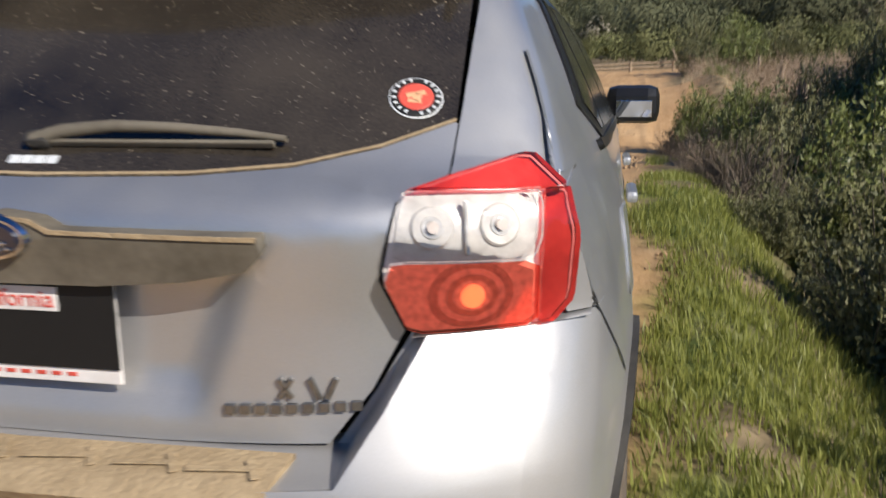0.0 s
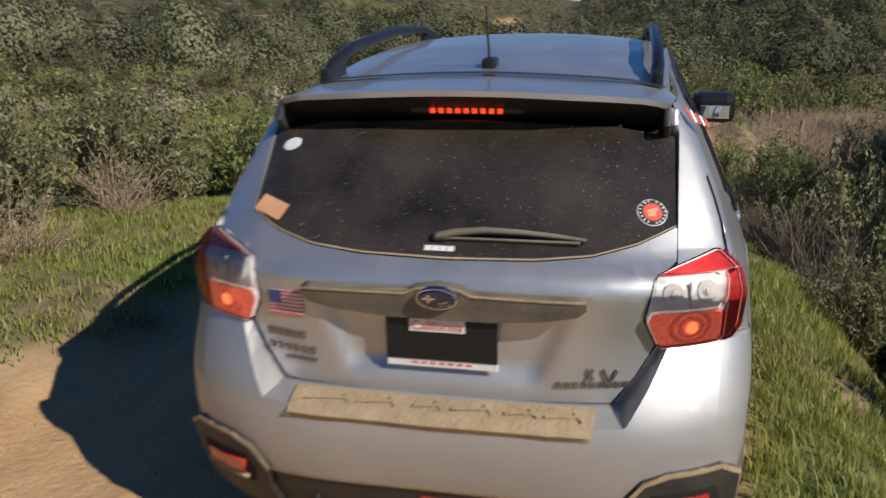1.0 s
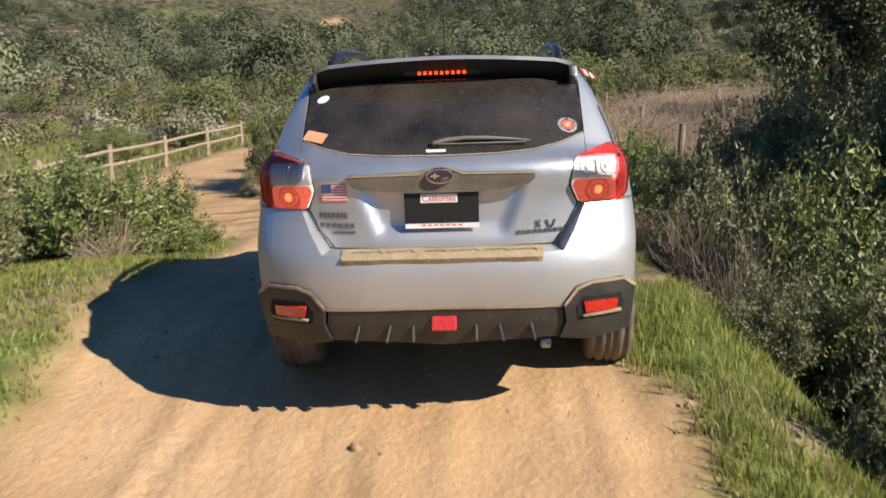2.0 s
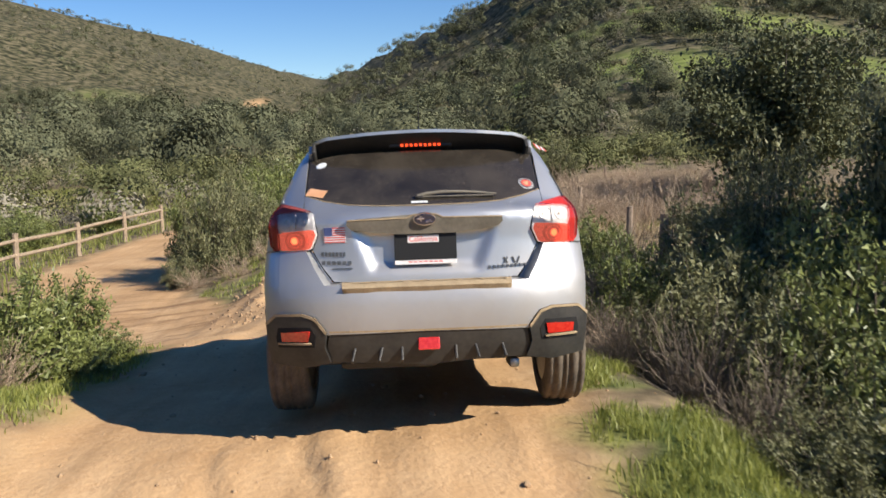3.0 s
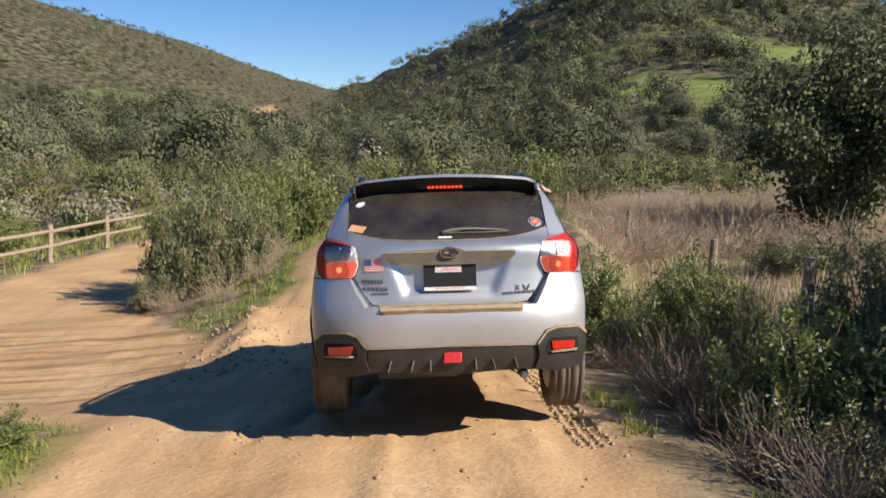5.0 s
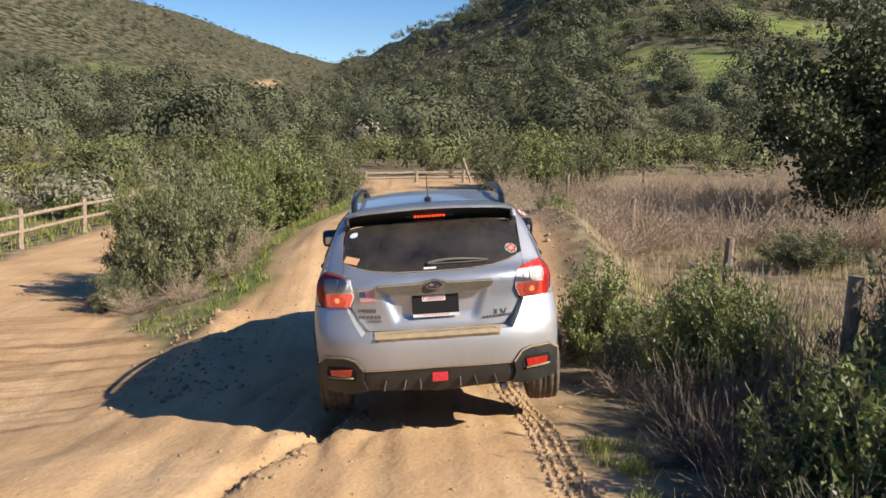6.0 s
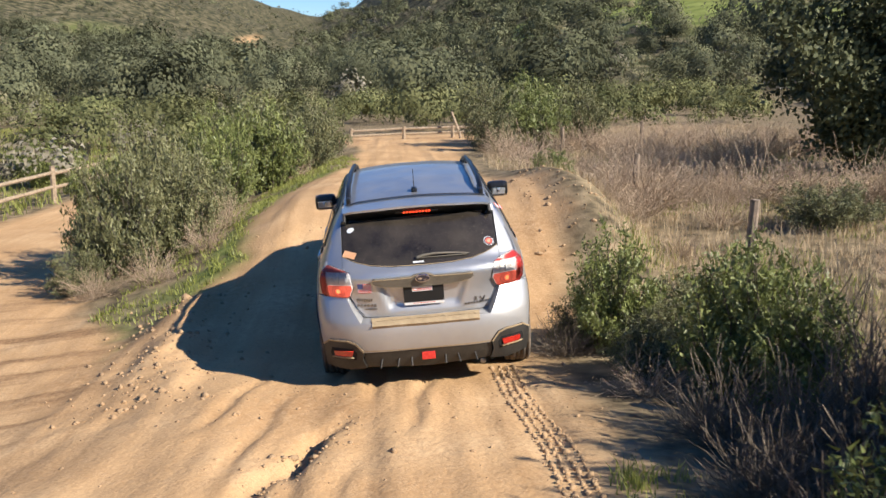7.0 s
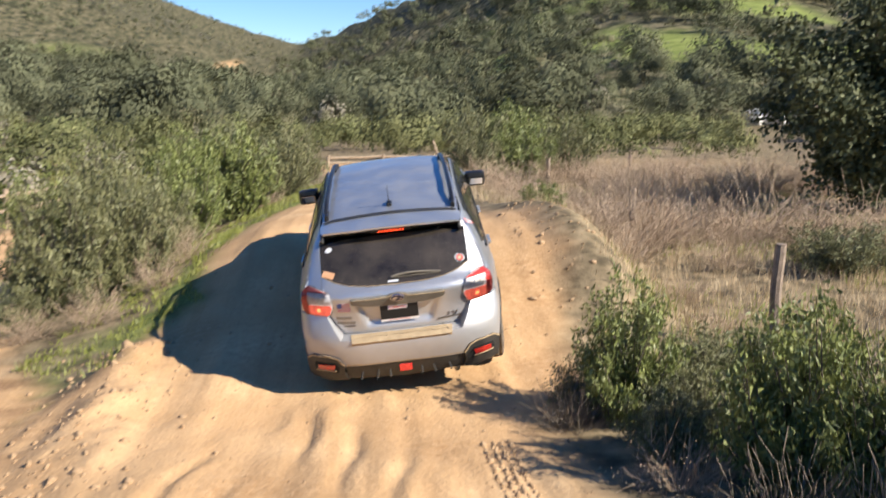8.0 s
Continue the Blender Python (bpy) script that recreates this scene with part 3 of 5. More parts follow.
oak.scale = (1.06, 1.06, 1.06)
# an unseen second oak, added to shade the brush beside the road
shade_oak = copy_thing(oak, pose(5.4, 7.3, ground_at(5.4, 7.3), 0, 0, 130))
shade_oak.scale = (0.54, 0.54, 0.76)



# ---- woods and brush on the hills ----
def clumps(pts, tall, wide, count, size, rng):
    """Ragged crowns: many small leaf sprays in a lumpy dome for every tree."""
    n, k = len(pts), 9 if count > 150 else 6
    a, e = rng.uniform(0, 6.283, (n, k)), np.arcsin(rng.uniform(-0.25, 1, (n, k)))
    rr = rng.uniform(0.35, 1.0, (n, k))
    c = np.stack([np.cos(a) * np.cos(e) * rr * wide[:, None] / 2, np.sin(a) * np.cos(e) * rr * wide[:, None] / 2,
                  tall[:, None] * (0.42 + 0.5 * np.sin(e) * rr)], -1) + pts[:, None, :]
    per = max(1, count // k)
    cc = np.repeat(c.reshape(-1, 3), per, 0)
    w = np.repeat(np.repeat(wide, k), per)
    mid = np.repeat(pts + np.stack([0 * tall, 0 * tall, tall * 0.35], 1), k * per, 0)
    d = rng.normal(0, 1, (len(cc), 3))
    d /= np.linalg.norm(d, axis=1)[:, None]
    p = cc + d * (w * 0.2 * rng.uniform(0.35, 1.1, len(cc)))[:, None] * [1, 1, 0.85]
    out = p - mid
    out /= np.linalg.norm(out, axis=1)[:, None] + 1e-6
    nrm = 0.45 * d + 0.95 * out + rng.normal(0, 0.12, d.shape)
    nrm /= np.linalg.norm(nrm, axis=1)[:, None]
    t = np.cross(nrm, rng.normal(0, 1, d.shape))
    t /= np.linalg.norm(t, axis=1)[:, None]
    b = np.cross(nrm, t)
    s = (w * size * rng.uniform(0.75, 1.6, len(cc)))[:, None]
    v = np.stack([p - t * s - b * s * 0.5, p + t * s - b * s * 0.5, p + b * s], 1).reshape(-1, 3)
    return v, np.arange(len(v)).reshape(-1, 3)


def scatter(rng, n, r0, r1, lo, hi):
    b = np.radians(rng.uniform(lo, hi, n))
    r = np.sqrt(rng.uniform(r0 ** 2, r1 ** 2, n))
    return r * np.sin(b), r * np.cos(b), r, np.degrees(b)


def vary_by_tree(m):
    """Some trees are darker, some lighter than the rest."""
    N, L = m.node_tree.nodes, m.node_tree.links
    ramp = [n for n in N if n.bl_idname == "ShaderNodeValToRGB"][0]
    targets = [k.to_socket for k in ramp.outputs[0].links]
    a, mul, hs = N.new("ShaderNodeAttribute"), N.new("ShaderNodeMath"), N.new("ShaderNodeHueSaturation")
    a.attribute_name = "tone"
    mul.operation = "MULTIPLY_ADD"
    L.new(a.outputs["Fac"], mul.inputs[0])
    mul.inputs[1].default_value, mul.inputs[2].default_value = 0.95, 0.60
    L.new(mul.outputs[0], hs.inputs["Value"])
    L.new(ramp.outputs[0], hs.inputs["Color"])
    for k in targets:
        L.new(hs.outputs[0], k)


for m in (LEAF_FAR, LEAF_CHAPARRAL, LEAF_VALLEY, LEAF_GREY):
    vary_by_tree(m)


def woods():
    rng = np.random.RandomState(11)
    layers = [
        # count, ring, height, leaf tufts, leaf size, material, name, label
        (300, 36, 80, (1.5, 3.0), 700, 0.019, LEAF_VALLEY, "brush", "olive brush on the valley floor"),
        (190, 72, 150, (4.0, 8.5), 1700, 0.0135, LEAF_FAR, "oak_woods", "dark oak woods at the foot of the hills"),
        (190, 66, 140, (1.8, 4.0), 560, 0.021, LEAF_CHAPARRAL, "foothill_brush", "olive-brown brush between the oaks of the valley"),
        (640, 140, 330, (5.5, 11.0), 760, 0.019, LEAF_FAR, "hillside_woods", "scattered oaks on the hillsides"),
        (700, 130, 330, (1.8, 4.5), 140, 0.045, LEAF_CHAPARRAL, "chaparral", "olive and brown chaparral between the oaks"),
        (2100, 300, 1050, (5.5, 11.5), 190, 0.031, LEAF_FAR, "far_woods", "distant dark trees on the ridges"),
        (2200, 300, 1050, (2.0, 4.5), 48, 0.065, LEAF_CHAPARRAL, "far_chaparral", "distant olive and brown brush on the ridges"),
        (700, 90, 600, (2.5, 5), 150, 0.03, LEAF_GREY, "grey_brush", "leafless grey brush among the oaks"),
        (170, 30, 75, (1.0, 2.2), 300, 0.022, LEAF_GREY, "pale_brush", "pale grey leafless brush beyond the fence"),
    ]
    for n, r0, r1, (h0, h1), count, size, mat, name, label in layers:
        x, y, r, b = scatter(rng, n, r0, r1, -42, 40)
        if name.startswith("far_"):
            far = np.interp(b, CREST[:, 0], CREST[:, 2]) * 1.03
            r = r0 + (far - r0) * rng.rand(n) ** 0.8
            x, y = r * np.sin(np.radians(b)), r * np.cos(np.radians(b))
        keep = (bareness(x, y) < 0.5) & ~((greenness(x, y) > 0.5) & (rng.rand(n) < 0.86) & (r > 120))
        dist = np.interp(b, CREST[:, 0], CREST[:, 2])
        keep &= r < dist * 1.04
        if name == "pale_brush":
            keep &= (x < -9) & (y > 22)
        if name == "brush":
            keep &= ~((x > 4) & (x < 24) & (y < 38)) & ~((x > -3) & (x < 6) & (y < 43)) & ~((x > -12) & (x < -2) & (y < 40) & (rng.rand(n) < 0.5))
        keep &= ~((b > 16.5) & (b < 22) & (r > dist * 0.84))
        keep &= ~((b > -11.6) & (b < -8.4) & (r > 335) & (r < 490)) & ~((b > 21.5) & (b < 26) & (r < 93))
        if name in ("hillside_woods", "far_woods"):
            # the oaks stand in groves, with open slopes between them
            keep &= (ripple(x / 30, y / 30, 77, 3) > -0.12) | (rng.rand(n) < 0.22)
        x, y, r = x[keep], y[keep], r[keep]
        tall = rng.uniform(h0, h1, len(x)) * np.where(x < -60, 0.36 if name == "far_woods" else 0.6, 1.0)
        wide = tall * rng.uniform(0.9, 1.6, len(x))
        pts = np.stack([x, y, height(x, y) - 0.1 * tall], 1)
        v, f = clumps(pts, tall, wide, count, size, rng)
        me = mesh_from(name, v, f, mat)
        tone = me.attributes.new("tone", "FLOAT", "POINT")
        tone.data.foreach_set("value", np.repeat(rng.rand(len(pts)), len(v) // len(pts)).astype(np.float32))
        tagged(new(name, me), label, "woods", kind="stuff")


woods()


# ---- grass ----
def blades(pts, tall, rng, width=0.006):
    n = len(pts)
    a = rng.uniform(0, 6.283, n)
    side = np.stack([np.cos(a), np.sin(a), 0 * a], 1) * width
    bend = np.stack([rng.normal(0, 0.35, n), rng.normal(0, 0.35, n), 0 * a], 1) * tall[:, None]
    mid = pts + bend * 0.3 + np.stack([0 * a, 0 * a, tall * 0.6], 1)
    tip = pts + bend + np.stack([0 * a, 0 * a, tall], 1)
    v = np.stack([pts - side, pts + side, mid + side * 0.7, mid - side * 0.7, tip], 1).reshape(-1, 3)
    i = np.arange(n)[:, None] * 5
    f = np.concatenate([i + [0, 1, 2], i + [0, 2, 3], i + [3, 2, 4]])
    return v, f


def lawns():
    rng = np.random.RandomState(6)

    def field(name, label, n, box, keep, tall, mat, width=0.006, tuft=0.05, per=7):
        x, y = rng.uniform(box[0], box[1], n), rng.uniform(box[2], box[3], n)
        k = keep(x, y)
        x, y = x[k], y[k]
        x, y = np.repeat(x, per) + rng.normal(0, tuft, len(x) * per), np.repeat(y, per) + rng.normal(0, tuft, len(y) * per)
        t = rng.uniform(tall[0], tall[1], len(x))
        v, f = blades(np.stack([x, y, height(x, y) - 0.01], 1), t, rng, width)
        tagged(new(name, mesh_from(name, v, f, mat)), label, "grass", kind="stuff")

    field("verge_grass", "fresh green grass along the road's edge", 15000, (0.7, 3.2, -1.5, 13),
          lambda x, y: (bareness(x, y) < 0.45) & (x - edge_right(y) < np.interp(y, [2.0, 4.0, 5.5, 9.5], [1.6, 0.9, 0.4, 0.5]) + 0.2 * np.sin(3 * y)) & (ripple(x * 3, y * 3, 40) > np.interp(y, [2.0, 4.0, 5.5, 7.5], [-0.75, -0.1, 0.0, 0.4])),
          (0.03, 0.12), BLADE, 0.0042, 0.035, 7)
    field("left_grass", "short green grass under the shrubs", 9000, (-5.5, -1.9, -1, 9),
          lambda x, y: (bareness(x, y) < 0.35) & (edge_left(y) - x < 2.2) & (ripple(x * 2.5, y * 2.5, 44) > -0.8), (0.03, 0.08), BLADE, 0.005, 0.05, 6)
    field("island_grass", "green and yellow grass round the island's brush", 4200, (-6, -1, 13.8, 30),
          lambda x, y: (bareness(x, y) < 0.4) & (edge_left(y) - x < 1.4) & (ripple(x * 2.5, y * 2.5, 45) > -0.2), (0.03, 0.11), BLADE, 0.007)
    field("dry_grass", "dry straw-coloured grass over the field", 13000, (1.9, 15, 9, 42),
          lambda x, y: (bareness(x, y) < 0.3) & (x > edge_right(y) + 0.5), (0.06, 0.30), STRAW, 0.005, 0.1, 5)
    field("field_grass", "dull green grass between the dry stalks", 7000, (2.0, 14, 8, 30),
          lambda x, y: (bareness(x, y) < 0.3) & (x > edge_right(y) + 0.8) & (ripple(x * 0.9, y * 0.9, 41) > -0.1), (0.05, 0.2), BLADE, 0.006, 0.08, 5)
    field("meadow_grass", "pale grass along the rail fence", 7000, (-26, -5.5, 14, 60),
          lambda x, y: (bareness(x, y) < 0.3), (0.12, 0.4), BLADE, 0.012, 0.15, 5)


lawns()


# ---- fences, posts, stones ----
def log_mesh(a, b, r0, r1, mat, seed, sides=7):
    """A slightly crooked length of wood from a to b."""
    rng = np.random.RandomState(seed)
    a, b = np.array(a, float), np.array(b, float)
    line = np.array([a * (1 - u) + b * u for u in (0, 0.33, 0.66, 1)])
    line[1:3] += rng.normal(0, 0.012, (2, 3))
    v, f = tubes([line], [(r0, r1)], sides)
    me = bpy.data.meshes.new("log")
    k = len(line)
    faces = [tuple(q) for q in f] + [tuple(j * k for j in range(sides)), tuple(j * k + k - 1 for j in reversed(range(sides)))]
    me.from_pydata([tuple(p) for p in v], [], faces)
    me.materials.append(mat)
    return me


def rail_fence(spots, tall, label):
    """Split rails between upright posts."""
    fence = tagged(new("rail_fence"), label, "fence")
    tops = []
    for k, (x, y) in enumerate(spots):
        z = ground_at(x, y)
        part("post", log_mesh((x, y, z - 0.15), (x + 0.02, y, z + tall), 0.075, 0.068, WEATHERED, 50 + k), fence)
        tops.append(np.array([x, y, z]))
    for k in range(len(tops) - 1):
        for h in (0.42, 0.8):
            part("rail", log_mesh(tops[k] + [0, 0, h * tall], tops[k + 1] + [0, 0, h * tall + 0.02], 0.05, 0.045, WEATHERED, 90 + k), fence)
    return fence


rail_fence([(-11.2, 9.0), (-10.6, 12.1), (-10.1, 15.2), (-9.75, 18.3), (-9.45, 21.5), (-9.1, 24.6), (-8.8, 27.8), (-8.5, 31.0)], 0.95, "pale split-rail fence along the side road")
rail_fence([(-1.6, 38.0), (0.4, 38.4), (2.3, 38.7), (4.3, 38.9)], 0.5, "low pale rail fence across the far bend")
leaner = tagged(new("leaning_post", log_mesh((2.6, 38.2, ground_at(2.6, 38.2) - 0.1), (2.25, 38.3, ground_at(2.6, 38.2) + 1.0), 0.06, 0.05, WEATHERED, 7)), "pale wooden post leaning beside the far rails", "post")
for k, (x, y, top) in enumerate(((2.89, 10.16, 0.60), (3.67, 14.36, 0.35), (4.95, 30.64, 0.35), (7.6, 31.5, 0.4), (4.2, 20.5, 0.35))):
    tagged(new("fence_post", log_mesh((x, y, ground_at(x, y) - 0.2), (x + 0.015, y, top), 0.058, 0.052, POST_WOOD, 20 + k, 9)),
           "weathered round wooden fence post standing in dry brush", "post", "posts beside the field")


def lump_mesh(seed, mat, rough=0.25, sub=2):
    bm = bmesh.new()
    bmesh.ops.create_icosphere(bm, subdivisions=sub, radius=1)
    off = Vector((seed * 3.1, seed * 1.7, 0))
    for v in bm.verts:
        v.co *= 1 + rough * noise.noise(v.co * 1.6 + off) + rough * 0.5 * noise.noise(v.co * 4 + off)
    me = bpy.data.meshes.new("lump")
    bm.to_mesh(me)
    bm.free()
    me.materials.append(mat)
    return me


for k, (x, y, r) in enumerate(((39.0, 91, 1.3), (41.5, 91.5, 1.6), (44.5, 92, 1.2))):
    b = tagged(new("boulder", lump_mesh(k, PALE_ROCK, 0.35)), "pale grey boulder at the foot of the hill", "rock", "pale boulders")
    b.matrix_basis = pose(x, y, ground_at(x, y) + 0.5 * r, 10 * k, 0, 40 * k)
    b.scale = (r, r, r * 0.8)


def crumbs():
    """Loose clods: along the broken lip between the roads, over the road, and pressed up in the tyre tracks."""
    rng = np.random.RandomState(15)
    base = lump_mesh(9, None, 0.75, 1)
    bv = np.array([v.co[:] for v in base.vertices])
    bf = np.array([p.vertices[:] for p in base.polygons])

    def scatter_lumps(name, label, x, y, r, flat=0.7):
        V, F = [], []
        z = height(x, y)
        for k in range(len(x)):
            a = rng.uniform(0, 6.283)
            c, s_ = math.cos(a), math.sin(a)
            q = bv * r[k] * rng.uniform(0.6, 1.3, 3)
            V.append(np.stack([q[:, 0] * c - q[:, 1] * s_ + x[k], q[:, 0] * s_ + q[:, 1] * c + y[k], q[:, 2] * flat + z[k] + r[k] * 0.15], 1))
            F.append(bf + len(bv) * k)
        tagged(new(name, mesh_from(name, np.concatenate(V), np.concatenate(F), CLOD)), label, "earth", kind="stuff")

    n = 330
    y = rng.uniform(11.6, 15.2, n)
    x = -2.30 - 0.10 * (y - 13) + rng.normal(0, 0.32, n)
    scatter_lumps("clods", "dry clods along the broken lip of the road", x, y, rng.gamma(1.4, 0.0075, n) + 0.003)
    n = 300
    y = rng.uniform(14, 20.5, n)
    x = 2.35 + rng.normal(0, 0.4, n)
    scatter_lumps("bank_clods", "rough clods and stones on the low bank", x, y, rng.gamma(1.4, 0.0075, n) + 0.004, 0.6)
    n = 900
    y = rng.uniform(-1, 17, n)
    x = rng.uniform(-2.4, 1.3, n)
    scatter_lumps("pebbles", "small stones and crumbs on the dirt road", x, y, rng.gamma(1.5, 0.004, n) + 0.003)
    ys = np.arange(8.2, 12.4, 0.052)
    rows_x, rows_y = [], []
    for yy in ys:
        for off in (-0.09, -0.03, 0.03, 0.09):
            rows_x.append(0.70 + off + 0.03 * math.sin(yy * 2) + rng.normal(0, 0.006))
            rows_y.append(yy + 0.25 * abs(off) + rng.normal(0, 0.006))
    scatter_lumps("tyre_print", "ridges of a tyre print in soft dirt", np.array(rows_x), np.array(rows_y), rng.uniform(0.012, 0.024, len(rows_x)), 0.85)
    n = 170
    y = rng.uniform(8.4, 11.0, n)
    x = -1.02 + 0.33 * (y - 9.7) + rng.normal(0.08, 0.11, n)
    scatter_lumps("furrow_crumbs", "crumbled edge of a washed-out furrow", x, y, rng.gamma(1.5, 0.006, n) + 0.003, 0.55)


crumbs()


# ---- the car: x to its right, y ahead from the rear bumper, z up from the tyres' feet ----
PAINT = material("silver_paint", (0.46, 0.465, 0.48), (0.55, 0.555, 0.57), 3, 0.38, metal=0.78, coat=0.6, fine=400)
DUSTY_TRIM = material("dusty_trim", (0.10, 0.085, 0.062), (0.19, 0.165, 0.125), 6, 0.7, fine=60)
PLASTIC = material("black_plastic", (0.016, 0.015, 0.014), (0.05, 0.045, 0.038), 5, 0.55, bump=0.1, bump_scale=300)
TRIM_DUST = material("caked_dust", (0.27, 0.195, 0.11), (0.42, 0.315, 0.19), 14, 0.9, bump=0.3, bump_scale=80)
GLOSS_BLACK = material("gloss_black", (0.008, 0.008, 0.009), (0.016, 0.015, 0.015), 5, 0.34, coat=0.1)
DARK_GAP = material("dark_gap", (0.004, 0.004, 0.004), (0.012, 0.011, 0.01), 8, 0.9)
REAR_GLASS = material("tinted_glass", (0.012, 0.010, 0.009), (0.055, 0.045, 0.034), 5, 0.14, fine=260, coat=0.3)

def speckle(m, colour, scale, lo, hi):
    """Dried specks over the base colour."""
    N, L = m.node_tree.nodes, m.node_tree.links
    b = N["Principled BSDF"]
    tc, n, r, mx = N.new("ShaderNodeTexCoord"), N.new("ShaderNodeTexNoise"), N.new("ShaderNodeValToRGB"), N.new("ShaderNodeMix")
    n.inputs["Scale"].default_value, n.inputs["Detail"].default_value = scale, 2
    L.new(tc.outputs["Object"], n.inputs["Vector"])
    r.color_ramp.elements[0].position, r.color_ramp.elements[1].position = lo, hi
    L.new(n.outputs["Fac"], r.inputs[0])
    mx.data_type = "RGBA"
    L.new(r.outputs[0], mx.inputs[0])
    L.new(b.inputs["Base Color"].links[0].from_socket, mx.inputs[6])
    mx.inputs[7].default_value = (*colour, 1)
    L.new(mx.outputs[2], b.inputs["Base Color"])


speckle(REAR_GLASS, (0.42, 0.35, 0.26), 190, 0.70, 0.745)


def dust_and_low_tint(m):
    """Road dust dried on in blotches, plus a painted brown gradient darkening the lower body."""
    N, L = m.node_tree.nodes, m.node_tree.links
    b = N["Principled BSDF"]
    tc, n, sep = N.new("ShaderNodeTexCoord"), N.new("ShaderNodeTexNoise"), N.new("ShaderNodeSeparateXYZ")
    n.inputs["Scale"].default_value, n.inputs["Detail"].default_value = 4.5, 9
    L.new(tc.outputs["Object"], n.inputs["Vector"])
    L.new(tc.outputs["Object"], sep.inputs[0])
    low = N.new("ShaderNodeMapRange")
    low.inputs[1].default_value, low.inputs[2].default_value = 0.95, 0.45
    low.inputs[3].default_value, low.inputs[4].default_value = 0.0, 0.5
    L.new(sep.outputs[2], low.inputs[0])
    spots = N.new("ShaderNodeMapRange")
    spots.inputs[1].default_value, spots.inputs[2].default_value = 0.42, 0.75
    spots.inputs[3].default_value, spots.inputs[4].default_value = 0.0, 0.18
    L.new(n.outputs["Fac"], spots.inputs[0])
    total = N.new("ShaderNodeMath")
    L.new(low.outputs[0], total.inputs[0])
    L.new(spots.outputs[0], total.inputs[1])
    mx = N.new("ShaderNodeMix")
    mx.data_type = "RGBA"
    L.new(total.outputs[0], mx.inputs[0])
    L.new(b.inputs["Base Color"].links[0].from_socket, mx.inputs[6])
    mx.inputs[7].default_value = (0.27, 0.215, 0.15, 1)
    L.new(mx.outputs[2], b.inputs["Base Color"])
    for name, start, end in (("Roughness", 0.38, 0.85), ("Metallic", 0.78, 0.1), ("Coat Weight", 0.6, 0.0)):
        r = N.new("ShaderNodeMapRange")
        r.inputs[3].default_value, r.inputs[4].default_value = start, end
        L.new(total.outputs[0], r.inputs[0])
        L.new(r.outputs[0], b.inputs[name])


dust_and_low_tint(PAINT)


def lens_cover(name, tint, gloss=0.05):
    """Clear or tinted plastic of one thickness: light passes tinted, the surface shines."""
    m = bpy.data.materials.new(name)
    m.use_nodes = True
    N, L = m.node_tree.nodes, m.node_tree.links
    N.remove(N["Principled BSDF"])
    clear, shine, fres, mx = N.new("ShaderNodeBsdfTransparent"), N.new("ShaderNodeBsdfGlossy"), N.new("ShaderNodeFresnel"), N.new("ShaderNodeMixShader")
    clear.inputs[0].default_value = (*tint, 1)
    shine.inputs["Roughness"].default_value = gloss
    fres.inputs[0].default_value = 1.5
    L.new(fres.outputs[0], mx.inputs[0])
    L.new(clear.outputs[0], mx.inputs[1])
    L.new(shine.outputs[0], mx.inputs[2])
    L.new(mx.outputs[0], N["Material Output"].inputs[0])
    return m


CLEAR_COVER = lens_cover("clear_cover", (0.93, 0.93, 0.93))
RED_COVER = lens_cover("red_cover", (0.94, 0.22, 0.16))
WINE_COVER = lens_cover("wine_cover", (0.76, 0.19, 0.18))
SIDE_GLASS = material("side_glass", (0.012, 0.013, 0.012), (0.03, 0.03, 0.027), 4, 0.12, spec=0.35)
RED_LENS = material("red_lens", (0.42, 0.012, 0.010), (0.62, 0.045, 0.025), 60, 0.10, coat=1.0, fine=240, bump=0.25, bump_scale=170)
LAMP_CELL = material("brake_lamp_cell", (0.95, 0.05, 0.012), (1.0, 0.10, 0.02), 30, 0.3, glow=1.1)
BULB = material("lit_bulb", (1.0, 0.62, 0.30), (1.0, 0.75, 0.42), 30, 0.3, glow=1.6)
CHROME = material("chrome", (0.62, 0.62, 0.63), (0.75, 0.75, 0.76), 9, 0.12, metal=1.0)
AMBER = material("amber_bulb", (0.66, 0.55, 0.47), (0.84, 0.75, 0.68), 60, 0.25, metal=0.1, coat=1.0)
LAMP_BOWL = material("lamp_bowl", (0.40, 0.38, 0.36), (0.85, 0.82, 0.79), 60, 0.28, metal=0.25, bump=0.08, bump_scale=70)
LAMP_BACK = material("lamp_back", (0.52, 0.49, 0.47), (0.80, 0.77, 0.74), 40, 0.4, metal=0.1, bump=0.06, bump_scale=90)
# brake reflectors emit a little themselves, in place of light thrown by the bulb
GLOW_CELL = material("glowing_reflector", (0.55, 0.42, 0.38), (0.95, 0.80, 0.72), 110, 0.3, metal=0.0, bump=0.06, bump_scale=130, glow=0.38)
GLOW_RING = material("glowing_reflector_ring", (0.50, 0.38, 0.34), (0.85, 0.70, 0.62), 110, 0.3, bump=0.06, bump_scale=130, glow=0.22)
BADGE_BLUE = material("badge_blue", (0.006, 0.009, 0.024), (0.012, 0.019, 0.05), 20, 0.12, coat=1.0)
BADGE_GREY = material("badge_grey", (0.16, 0.15, 0.14), (0.30, 0.28, 0.25), 20, 0.3, metal=0.8)
PLATE_BLACK = material("plate_black", (0.004, 0.004, 0.004), (0.006, 0.006, 0.006), 9, 0.6)
PLATE_WHITE = material("plate_white", (0.70, 0.66, 0.64), (0.82, 0.79, 0.77), 14, 0.4)
